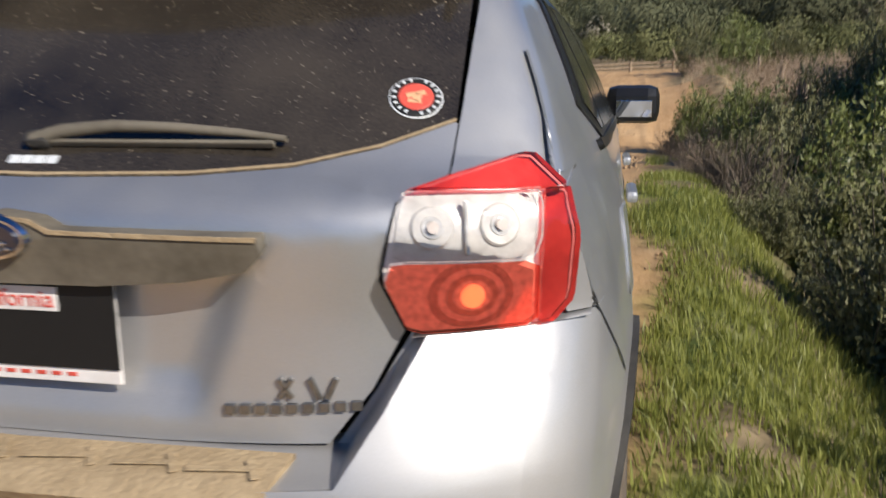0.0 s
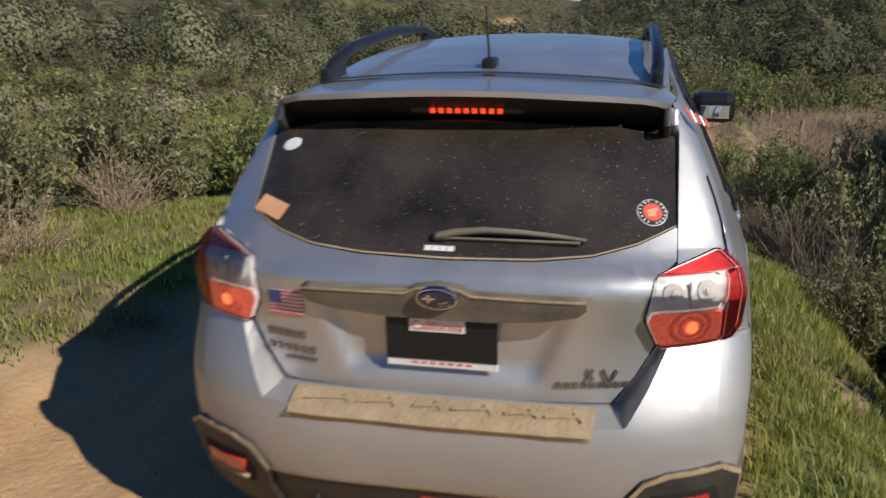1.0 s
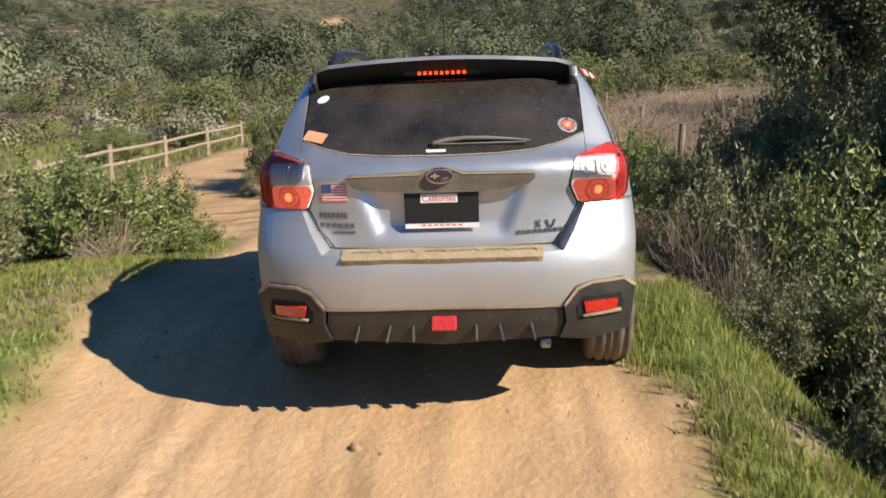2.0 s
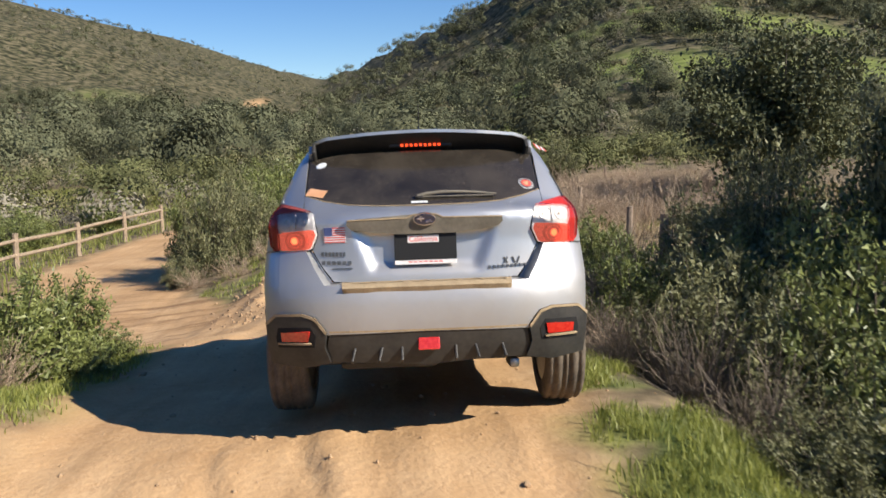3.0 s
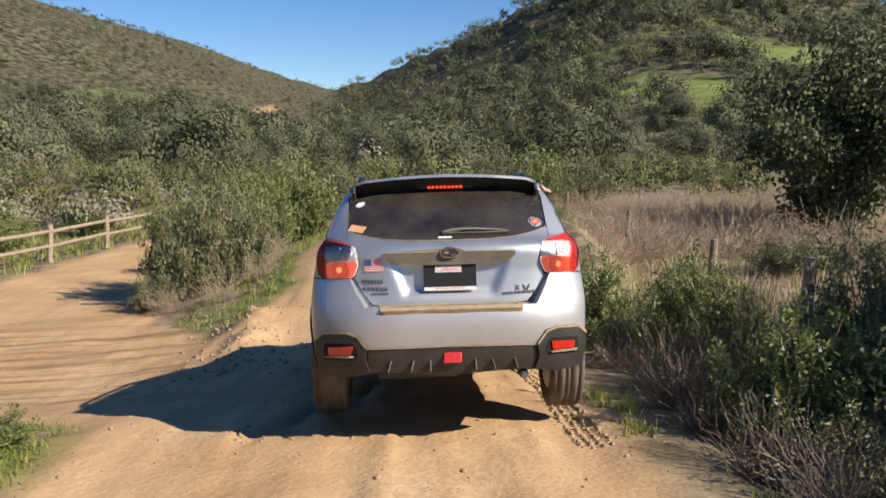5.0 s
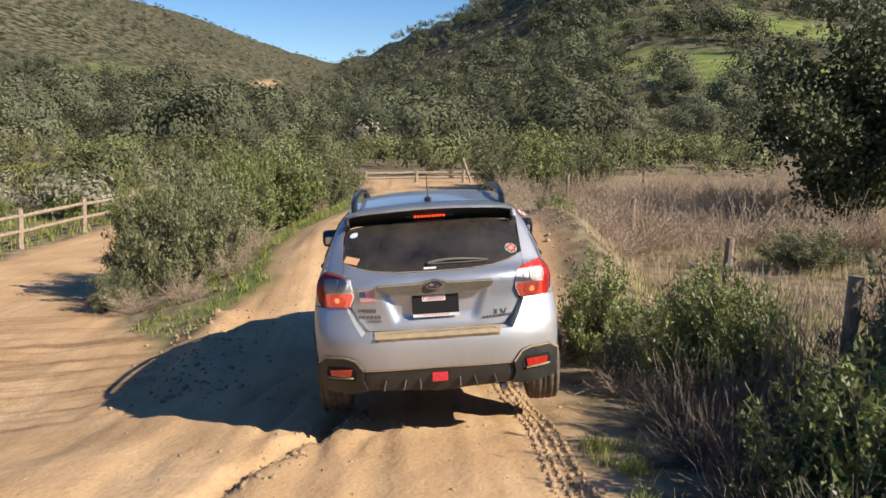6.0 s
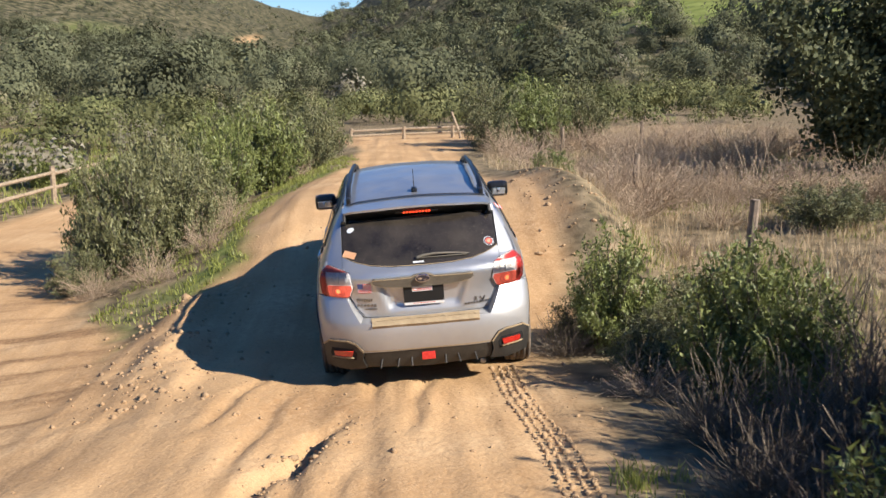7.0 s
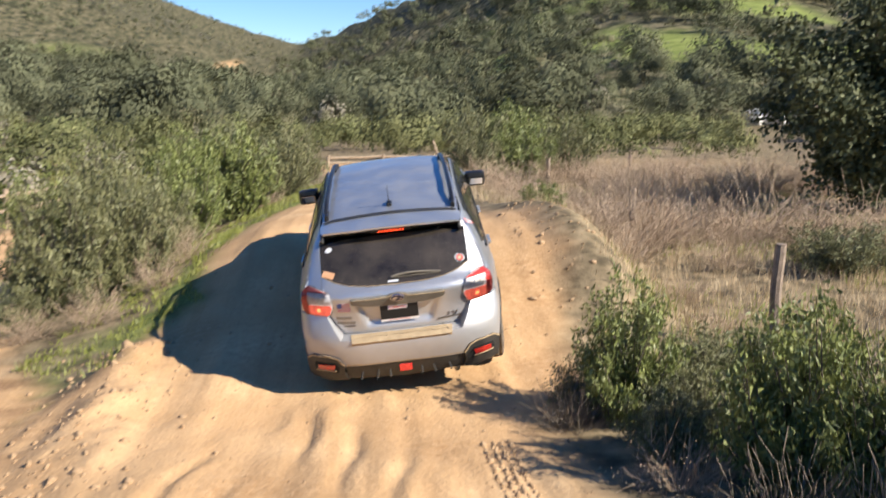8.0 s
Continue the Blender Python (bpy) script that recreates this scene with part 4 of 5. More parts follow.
STICKER_RED = material("sticker_red", (0.55, 0.06, 0.04), (0.68, 0.10, 0.07), 14, 0.5)
STICKER_BLUE = material("sticker_blue", (0.04, 0.06, 0.16), (0.07, 0.09, 0.22), 14, 0.5)
STICKER_ORANGE = material("sticker_orange", (0.62, 0.30, 0.14), (0.74, 0.42, 0.24), 14, 0.6)
STICKER_PALE = material("sticker_pale", (0.62, 0.64, 0.66), (0.75, 0.77, 0.78), 14, 0.5)
RUBBER = material("rubber", (0.05, 0.04, 0.032), (0.20, 0.155, 0.11), 9, 0.9, bump=0.2)
MIRROR = material("mirror_face", (0.85, 0.86, 0.88), (0.9, 0.9, 0.92), 5, 0.03, metal=1.0)

HATCH_Z = np.array([[0.70, 0.14], [0.76, 0.132], [0.84, 0.135], [0.95, 0.135], [1.06, 0.127], [1.098, 0.145], [1.125, 0.205], [1.205, 0.29], [1.464, 0.56], [1.60, 0.70]])
BUMPER_Z = np.array([[0.30, 0.11], [0.38, 0.07], [0.45, 0.04], [0.55, 0.012], [0.66, 0.0], [0.735, 0.010], [0.80, 0.042], [0.87, 0.085], [0.93, 0.128]])


def smooth_at(table, v, d):
    t = np.array(table)
    return sum(np.interp(v + k * d, t[:, 0], t[:, 1]) for k in (-1, -0.5, 0, 0.5, 1)) / 5


def bow(x):
    return 0.49 * min(abs(x), 0.95) ** 4


def hatch_surface(x, z):
    y = smooth_at(HATCH_Z, z, 0.012) + bow(x)
    # the hollow that holds the number plate
    half = 0.275 + (z - 0.785) * 0.40
    d = min(half - abs(x), z - 0.785, 1.05 - z)
    return (x, y + 0.032 * float(ease(0.0, 0.06, d)), z)


def glass_surface(x, z):
    return (x, smooth_at(HATCH_Z, z, 0.012) + bow(x) + 0.004, z)


def bumper_surface(x, z):
    return (x, smooth_at(BUMPER_Z, z, 0.03) + bow(x), z)


SIDE_Z = np.array([[0.25, 0.80], [0.42, 0.865], [0.6, 0.885], [0.75, 0.888], [0.88, 0.872], [0.96, 0.862], [1.04, 0.845], [1.13, 0.80], [1.22, 0.765], [1.40, 0.675], [1.48, 0.615], [1.53, 0.55]])
TAPER_Y = np.array([[0.0, 0.16], [0.2, 0.088], [0.35, 0.055], [0.6, 0.022], [0.9, 0.0], [3.4, 0.0], [3.9, 0.03], [4.2, 0.10], [4.45, 0.3]])


def half_width(y, z):
    return smooth_at(SIDE_Z, z, 0.03) - smooth_at(TAPER_Y, y, 0.1)


def side_surface(sign):
    return lambda y, z: (sign * half_width(y, z), y, z)


def corner(z, table):
    """Where the rear face meets the flank: half width and y."""
    y = 0.3
    for _ in range(40):
        x = half_width(y, z)
        y = 0.5 * y + 0.5 * (smooth_at(table, z, 0.02) + bow(x))
    return half_width(y, z), y


CORNERS = {}


def corner_at(z, which):
    """The corner by height, remembered."""
    key = (which, round(z, 4))
    if key not in CORNERS:
        CORNERS[key] = corner(z, HATCH_Z if which == "hatch" else BUMPER_Z)
    return CORNERS[key]


def rounded(which, sign, radius):
    """The skin round the rear corner: u below 0 on the rear face, above 0 along the flank, eased over the radius."""
    table = HATCH_Z if which == "hatch" else BUMPER_Z

    def F(u, z):
        cx, cy = corner_at(z, which)
        x = y = 0.0
        for k in (-1, -0.5, 0, 0.5, 1):
            w = u + k * radius
            if w <= 0:
                px, py = cx + w, smooth_at(table, z, 0.02) + bow(cx + w)
            else:
                py = cy + w
                px = half_width(py, z)
            x, y = x + px / 5, y + py / 5
        return (sign * x, y, z)
    return F


ROOF_Y = np.array([[0.40, 1.495], [0.6, 1.515], [0.97, 1.54], [1.5, 1.565], [2.1, 1.565], [2.6, 1.52], [2.8, 1.47], [3.5, 1.03], [3.65, 0.99], [4.1, 0.91], [4.42, 0.75]])


def roof_surface(x, y):
    return (x, y, smooth_at(ROOF_Y, y, 0.06) - 0.13 * abs(x) ** 2.2 - 0.25 * max(0, abs(x) - 0.5) ** 1.5)


def patch(poly, F, mat, step=0.05, out=0.0, thick=0.010, flip=False):
    """A panel with a turned-in edge: a polygon of the surface F(u, v), cut by a grid and laid on it."""
    bm = bmesh.new()
    bm.faces.new([bm.verts.new((u, v, 0)) for u, v in poly])
    bmesh.ops.triangulate(bm, faces=bm.faces[:])
    for axis in (0, 1):
        lo, hi = min(p[axis] for p in poly), max(p[axis] for p in poly)
        n = max(1, int((hi - lo) / step))
        for k in range(1, n):
            co, no = [0, 0, 0], [0, 0, 0]
            co[axis], no[axis] = lo + (hi - lo) * k / n, 1
            bmesh.ops.bisect_plane(bm, geom=bm.verts[:] + bm.edges[:] + bm.faces[:], dist=1e-5, plane_co=co, plane_no=no)
    normals = {}
    for v in bm.verts:
        a, b = v.co.x, v.co.y
        p = Vector(F(a, b))
        n = (Vector(F(a + 0.004, b)) - Vector(F(a - 0.004, b))).cross(Vector(F(a, b + 0.004)) - Vector(F(a, b - 0.004))).normalized()
        if flip:
            n.negate()
        v.co = p + n * out
        normals[v] = n
    if flip:
        bmesh.ops.reverse_faces(bm, faces=bm.faces[:])
    up = sum((f.normal_update() or f.normal.dot(normals[f.verts[0]])) * f.calc_area() for f in bm.faces)
    if up < 0:
        bmesh.ops.reverse_faces(bm, faces=bm.faces[:])
    for f in bm.faces:
        f.smooth = True
    if thick:
        rim = [e for e in bm.edges if e.is_boundary]
        near = {tuple(round(c, 5) for c in v.co): normals[v] for e in rim for v in e.verts}
        made = bmesh.ops.extrude_edge_only(bm, edges=rim)["geom"]
        for e in rim:
            e.smooth = False
        for v in made:
            if isinstance(v, bmesh.types.BMVert):
                v.co -= near[tuple(round(c, 5) for c in v.co)] * thick
    me = bpy.data.meshes.new("panel")
    bm.to_mesh(me)
    bm.free()
    me.materials.append(mat)
    return me


def solid(mat, *boxes, bevel=0.008, round_to=None):
    """Bevelled blocks (size, pose) joined into one mesh."""
    bm = bmesh.new()
    for size, m in boxes:
        made = bmesh.ops.create_cube(bm, size=1, matrix=m @ Matrix.Diagonal((*size, 1)))
        edges = {e for v in made["verts"] for e in v.link_edges}
        bmesh.ops.bevel(bm, geom=list(edges), offset=min(bevel, min(size) * 0.45), segments=2, affect="EDGES", profile=0.6)
    me = bpy.data.meshes.new("block")
    bm.to_mesh(me)
    bm.free()
    me.materials.append(mat)
    return me


def disc(mat, radius, depth, m, segments=24, squash=1.0):
    bm = bmesh.new()
    bmesh.ops.create_cone(bm, cap_ends=True, segments=segments, radius1=radius, radius2=radius * 0.9, depth=depth, matrix=m @ Matrix.Diagonal((1, squash, 1, 1)))
    me = bpy.data.meshes.new("disc")
    bm.to_mesh(me)
    bm.free()
    me.materials.append(mat)
    return me


def lettering(text, size, mat, m):
    cu = bpy.data.curves.new("letters", "FONT")
    cu.body, cu.size, cu.extrude, cu.align_x, cu.align_y = text, size, 0.0006, "CENTER", "CENTER"
    tmp = bpy.data.objects.new("letters", cu)
    scene.collection.objects.link(tmp)
    me = bpy.data.meshes.new_from_object(tmp.evaluated_get(bpy.context.evaluated_depsgraph_get()))
    bpy.data.objects.remove(tmp)
    me.transform(m)
    me.materials.clear()
    me.materials.append(mat)
    return me


def mirror_poly(half):
    """A closed outline from its right half, bottom to top."""
    return half + [(-x, z) for x, z in reversed(half) if abs(x) > 1e-6]


def on(F, x, z, lift=0.0):
    """A pose on the rear face: local x to the right, y up along the face, z outward."""
    p = Vector(F(x, z))
    a = (Vector(F(x + 0.01, z)) - Vector(F(x - 0.01, z))).normalized()
    b = (Vector(F(x, z + 0.01)) - Vector(F(x, z - 0.01))).normalized()
    n = a.cross(b).normalized()
    b = n.cross(a)
    m = Matrix((a, b, n)).transposed().to_4x4()
    m.translation = p + n * lift
    return m


def make_wheel(car, x, y):
    wheel = new("wheel")
    wheel.parent = car
    wheel.location = (x, y, 0.34)
    n = 60
    prof = [(0.105, 0.225), (0.112, 0.29), (0.106, 0.318), (0.094, 0.334), (0.078, 0.339), (0.074, 0.331), (0.062, 0.331), (0.058, 0.340), (0.026, 0.341), (0.022, 0.332), (0.010, 0.332), (0.006, 0.341)]
    prof = prof + [(-a, r) for a, r in reversed(prof)]
    V, F = [], []
    for k in range(n):
        for a, r in prof:
            t = 2 * math.pi * (k + 0.25 * (a / 0.1 if r > 0.33 else 0)) / n
            rr = r - (0.006 if (k % 2 and 0.063 < abs(a) < 0.10 and r > 0.325) else 0)
            V.append((a, rr * math.cos(t), rr * math.sin(t)))
    q = len(prof)
    for k in range(n):
        for j in range(q - 1):
            F.append((k * q + j, k * q + j + 1, (k + 1) % n * q + j + 1, (k + 1) % n * q + j))
    part("tyre", mesh_from("tyre", V, F, RUBBER), wheel)
    bm = bmesh.new()
    s = 1 if x > 0 else -1
    bmesh.ops.create_cone(bm, cap_ends=True, segments=36, radius1=0.222, radius2=0.222, depth=0.16, matrix=pose(-0.02 * s, 0, 0, 0, 90, 0))
    for k in range(5):
        bmesh.ops.create_cube(bm, size=1, matrix=pose(0, 0, 0, 72 * k, 0, 0) @ pose(0.07 * s, 0, 0.12) @ Matrix.Diagonal((0.025, 0.06, 0.2, 1)))
    me = bpy.data.meshes.new("rim")
    bm.to_mesh(me)
    bm.free()
    me.materials.append(BADGE_GREY)
    part("rim", me, wheel, "dark alloy rim with five spokes")
    return wheel


def make_car():
    car = tagged(new("car"), "dusty silver compact hatchback with black cladding and roof rails", "car")

    def add(name, me, label="", parent=None):
        ob = new(name, me)
        ob.parent = parent or car
        return tagged(ob, label)

    # tailgate and rear window
    glass_edge = [(0, 1.124), (0.24, 1.128), (0.388, 1.139), (0.504, 1.163), (0.600, 1.196)]
    gate = mirror_poly([(0, 0.752), (0.2, 0.752), (0.452, 0.757), (0.512, 0.835), (0.558, 0.922), (0.524, 0.99), (0.545, 1.094), (0.603, 1.124), (0.604, 1.190)] + [(x, z - 0.004) for x, z in reversed(glass_edge)])
    tailgate = add("tailgate", patch(gate, hatch_surface, PAINT, 0.022, thick=0.012), "silver tailgate filmed with dust")
    pane = mirror_poly(glass_edge + [(0.594, 1.395), (0.42, 1.425), (0, 1.437)])
    window = add("rear_window", patch(pane, glass_surface, REAR_GLASS, 0.05, thick=0.01), "dark tinted rear window speckled with dust")
    rim_line = [(-x, z) for x, z in reversed(glass_edge[1:])] + glass_edge
    add("window_seal", patch(rim_line + [(x, z - 0.0032) for x, z in reversed(rim_line)], glass_surface, TRIM_DUST, 0.06, out=0.003, thick=0.004), "seal caked with tan dust", window)
    for s in (-1, 1):
        zs = [1.116, 1.15, 1.19, 1.24, 1.31, 1.38, 1.44, 1.475]
        poly = [(0.606 - corner_at(z, "hatch")[0], z) for z in zs] + [(0.20, z) for z in reversed(zs)]
        add("rear_pillar", patch(poly, rounded("hatch", s, 0.045), PAINT, 0.025, out=0.001, thick=0.014, flip=s < 0), "silver pillar rounding into the flank")

    # garnish bar over the plate
    bar = mirror_poly([(0, 0.981), (0.14, 0.982), (0.27, 0.994), (0.358, 1.012), (0.382, 1.034), (0.379, 1.058), (0.09, 1.062), (0.06, 1.076), (0, 1.084)])
    flat = lambda x, z: (x, 0.122 + bow(x) - 0.018 * float(ease(0.98, 1.06, z)), z)
    garnish = add("garnish", patch(bar, flat, DUSTY_TRIM, 0.03, out=0.010, thick=0.04), "dusty grey garnish bar over the plate", tailgate)
    rim_bar = mirror_poly([(0, 1.079), (0.058, 1.071), (0.087, 1.057), (0.377, 1.053), (0.379, 1.058), (0.09, 1.062), (0.06, 1.076), (0, 1.084)])
    add("dust_line", patch(rim_bar, flat, TRIM_DUST, 0.05, out=0.013, thick=0.006), "", tailgate)
    m = on(flat, 0, 1.052, 0.014)
    badge = add("badge", disc(CHROME, 0.061, 0.012, m, 32, 0.55), "oval badge with a chrome rim", tailgate)
    add("badge_face", disc(BADGE_BLUE, 0.053, 0.006, m @ pose(0, 0, 0.008), 32, 0.52), "", tailgate)
    for k, (dx, dy, r) in enumerate(((-0.02, 0.004, 0.016), (0.012, -0.008, 0.006), (0.026, -0.004, 0.006), (0.020, -0.014, 0.005), (0.034, -0.012, 0.005), (0.008, -0.016, 0.004))):
        add("badge_mark", solid(CHROME, ((r * 2.2, r * 0.45, 0.003), m @ pose(dx, dy, 0.012)), ((r * 0.45, r * 1.5, 0.003), m @ pose(dx, dy, 0.012)), bevel=0.001), "", tailgate)

    # number plate, its numbers covered
    pm = on(lambda x, z: (x, 0.135, z), 0, 0.908, 0.0)
    plate = add("number_plate", solid(PLATE_WHITE, ((0.305, 0.153, 0.006), pm), bevel=0.002), "white plate with its number blacked out")
    add("black_cover", solid(PLATE_BLACK, ((0.306, 0.131, 0.004), pm @ pose(0, 0.0115, 0.004)), bevel=0.001), "", plate)
    add("state_field", solid(PLATE_WHITE, ((0.152, 0.036, 0.002), pm @ pose(-0.01, 0.048, 0.007)), bevel=0.001), "", plate)
    add("state_name", lettering("California", 0.036, STICKER_RED, pm @ pose(-0.01, 0.047, 0.0088)), "red lettering", plate)
    for k in range(7):
        add("foot_bar", solid(STICKER_RED, ((0.016, 0.006, 0.001), pm @ pose(-0.075 + 0.025 * k, -0.064, 0.0035)), bevel=0.0004), "", plate)

    # stickers and badges
    fm = on(hatch_surface, -0.443, 0.988, 0.0022)
    flag = add("flag_sticker", solid(STICKER_PALE, ((0.106, 0.074, 0.002), fm), bevel=0.0005), "red, white and blue striped flag sticker", tailgate)
    for k in range(7):
        add("stripe", solid(STICKER_RED, ((0.106, 0.0056, 0.001), fm @ pose(0, 0.0342 - 0.0114 * k, 0.0016)), bevel=0.0003), "", flag)
    add("canton", solid(STICKER_BLUE, ((0.042, 0.040, 0.001), fm @ pose(-0.032, 0.017, 0.0026)), bevel=0.0003), "", flag)
    for x, z, w, h, n in ((-0.452, 0.896, 0.125, 0.022, 7), (-0.438, 0.853, 0.155, 0.019, 6)):
        for k in range(n):
            bm_ = on(hatch_surface, x + (k - (n - 1) / 2) * w / n, z - 0.004 * k / n, 0.004)
            add("letter_bar", solid(BADGE_GREY, ((w / n * 0.72, h, 0.006), bm_), bevel=0.002), "", tailgate)
    add("letter_bar", solid(BADGE_GREY, ((0.10, 0.008, 0.005), on(hatch_surface, -0.41, 0.822, 0.003)), bevel=0.001), "", tailgate)
    for x, a in ((0.395, 32), (0.395, -32), (0.435, 24), (0.458, -24)):
        add("letter_bar", solid(BADGE_GREY, ((0.008, 0.034, 0.007), on(hatch_surface, x, 0.839, 0.004) @ pose(0, 0, 0, 0, 0, a)), bevel=0.002), "", tailgate)
    for k in range(9):
        add("letter_bar", solid(BADGE_GREY, ((0.0155, 0.0155, 0.006), on(hatch_surface, 0.314 + 0.0222 * k, 0.806 + 0.001 * k, 0.004)), bevel=0.002), "", tailgate)
    rm = on(glass_surface, 0.537, 1.226, 0.002)
    seal = add("round_sticker", disc(STICKER_PALE, 0.041, 0.002, rm, 32), "round red and white sticker", window)
    add("ring", disc(PLATE_BLACK, 0.039, 0.002, rm @ pose(0, 0, 0.001), 32), "", seal)
    add("face", disc(STICKER_RED, 0.028, 0.002, rm @ pose(0, 0, 0.0022), 28), "", seal)
    add("emblem", solid(STICKER_ORANGE, ((0.030, 0.009, 0.001), rm @ pose(0, 0.004, 0.0036, 0, 0, 12)), ((0.012, 0.020, 0.001), rm @ pose(0.001, -0.003, 0.0036, 0, 0, -20)), ((0.020, 0.007, 0.001), rm @ pose(-0.003, -0.010, 0.0036, 0, 0, -8)), bevel=0.0004), "", seal)
    for k in range(18):
        a = 2 * math.pi * k / 18
        if k in (4, 13):
            continue
        add("mark", solid(STICKER_PALE, ((0.004, 0.006, 0.001), rm @ pose(0.0335 * math.cos(a), 0.0335 * math.sin(a), 0.0024, 0, 0, math.degrees(a) + 90)), bevel=0.0004), "", seal)
    add("orange_sticker", solid(STICKER_ORANGE, ((0.105, 0.055, 0.002), on(glass_surface, -0.545, 1.207, 0.002) @ pose(0, 0, 0, 0, 0, -14)), bevel=0.0005), "faded orange sticker", window)
    add("oval_sticker", disc(STICKER_PALE, 0.03, 0.002, on(glass_surface, -0.53, 1.362, 0.002) @ pose(0, 0, 0, 0, 0, 30), 24, 0.75), "pale blue oval sticker", window)
    for k in range(4):
        add("white_mark", solid(STICKER_PALE, ((0.019, 0.016, 0.001), on(glass_surface, -0.052 + 0.021 * k, 1.141, 0.002)), bevel=0.003), "", window)

    # wiper
    arm = np.array([on(glass_surface, x, z, h).translation[:] for x, z, h in ((-0.03, 1.162, 0.010), (0.02, 1.170, 0.018), (0.10, 1.176, 0.020), (0.20, 1.175, 0.018), (0.30, 1.170, 0.015), (0.37, 1.164, 0.012))])
    v, f = tubes([arm], [(0.0125, 0.005)], 8)
    wiper = add("wiper", mesh_from("wiper", v, f, DUSTY_TRIM, True), "dark wiper arm filmed with dust", window)
    add("wiper_pivot", solid(PLASTIC, ((0.04, 0.026, 0.022), on(glass_surface, -0.02, 1.163, 0.010)), bevel=0.009), "", wiper)
    add("wiper_blade", solid(DUSTY_TRIM, ((0.38, 0.007, 0.012), on(glass_surface, 0.165, 1.161, 0.007)), bevel=0.003), "", wiper)

    # tail lights
    for s in (-1, 1):
        def P(pts):
            cut = []
            for (x0, z0), (x1, z1) in zip(pts, pts[1:] + pts[:1]):
                cut += [(s * (x0 + (x1 - x0) * u), z0 + (z1 - z0) * u) for u in (0.1, 0.9)]
            return cut
        face = lambda x, z: (x, smooth_at(HATCH_Z, min(z, 1.09), 0.03) + bow(x) + 0.6 * max(0, z - 1.085) + 0.0, z)
        xe = lambda z: corner(min(z, 1.09), HATCH_Z)[0]
        outline = [(0.562, 0.917), (0.740, 0.915), (0.768, 0.948), (0.775, 1.04), (0.760, 1.098), (0.706, 1.150), (0.607, 1.121), (0.549, 1.098), (0.528, 0.992)]
        light = add("tail_light", patch(P(outline), face, LAMP_BACK, 0.02, out=0.007, thick=0.03), "red and clear tail light in a dark seal")
        grown = [(0.645 + (x - 0.645) * 1.035, 1.032 + (z - 1.032) * 1.035) for x, z in outline]
        add("light_seal", patch(P(grown), face, DARK_GAP, 0.02, out=0.003, thick=0.01), "", light)
        side_strip = [(0.766, 0.92), (xe(0.92), 0.92), (xe(1.0), 1.0), (xe(1.08), 1.08), (xe(1.09), 1.125), (0.752, 1.125), (0.772, 1.04)]
        add("corner_panel", patch(P(side_strip), face, PAINT, 0.03, out=0.001, thick=0.004))
        # reflectors behind the lens: a bright pair of cells above, the ringed, self-glowing brake cell below
        white = [(0.542, 1.021), (0.700, 1.013), (0.716, 1.020), (0.724, 1.040), (0.725, 1.078), (0.719, 1.090), (0.706, 1.096), (0.566, 1.102), (0.552, 1.097)]
        low_lens = [(0.560, 0.920), (0.720, 0.919), (0.723, 1.011), (0.541, 1.019), (0.531, 0.992)]
        flank_lens = [(0.722, 0.919), (0.740, 0.918), (0.766, 0.948), (0.773, 1.04), (0.758, 1.0965), (0.728, 1.0965), (0.727, 1.04), (0.725, 1.01)]
        top_lens = [(0.553, 1.0995), (0.566, 1.1035), (0.706, 1.098), (0.757, 1.098), (0.706, 1.148), (0.608, 1.119)]
        add("reversing_reflector", patch(P(white), face, LAMP_BACK, 0.015, out=0.0095, thick=0.004), "silvered reflector", light)
        add("glowing_reflector", patch(P(low_lens), face, GLOW_CELL, 0.015, out=0.0095, thick=0.004), "", light)
        for x, r in ((0.592, 0.030), (0.676, 0.030)):
            for k, (q, mat) in enumerate(((1.0, LAMP_BACK), (0.55, LAMP_BOWL))):
                add("reflector_bowl", disc(mat, r * q, 0.003, on(face, s * x, 1.060, 0.0105 + 0.0018 * k), 28), "", light)
            add("bulb", disc(AMBER, 0.009, 0.005, on(face, s * x, 1.060, 0.0165), 16), "", light)
        add("cell_divider", solid(LAMP_BOWL, ((0.006, 0.074, 0.008), on(face, s * 0.634, 1.058, 0.013)), bevel=0.002), "", light)
        for k in range(5):
            add("lens_ring", disc((GLOW_RING, GLOW_CELL)[k % 2], 0.062 - 0.011 * k, 0.003, on(face, s * 0.640, 0.967, 0.0105 + 0.0016 * k), 32, 0.78), "", light)
        add("brake_bulb", disc(BULB, 0.017, 0.004, on(face, s * 0.640, 0.967, 0.0195), 20), "glowing brake bulb", light)
        # the lens itself, three tints in one smooth skin
        add("clear_lens", patch(P(white), face, CLEAR_COVER, 0.015, out=0.0235, thick=0.004), "clear reversing lamp lens", light)
        add("brake_lens", patch(P(low_lens), face, RED_COVER, 0.015, out=0.0235, thick=0.004), "glowing red brake lens", light)
        add("side_lens", patch(P(flank_lens), face, WINE_COVER, 0.015, out=0.0235, thick=0.012), "dark red lens", light)
        add("top_lens", patch(P(top_lens), face, WINE_COVER, 0.015, out=0.0235, thick=0.012), "dark red lens", light)
    # bumper
    def bx(z):
        return corner(z, BUMPER_Z)[0]
    side = [(bx(z) - 0.075, z) for z in (0.50, 0.58, 0.66, 0.74, 0.82, 0.914)]
    half = [(0, 0.515), (0.45, 0.51), (0.62, 0.50)] + side + [(0.590, 0.916), (0.545, 0.83), (0.492, 0.745), (0.2, 0.738), (0, 0.737)]
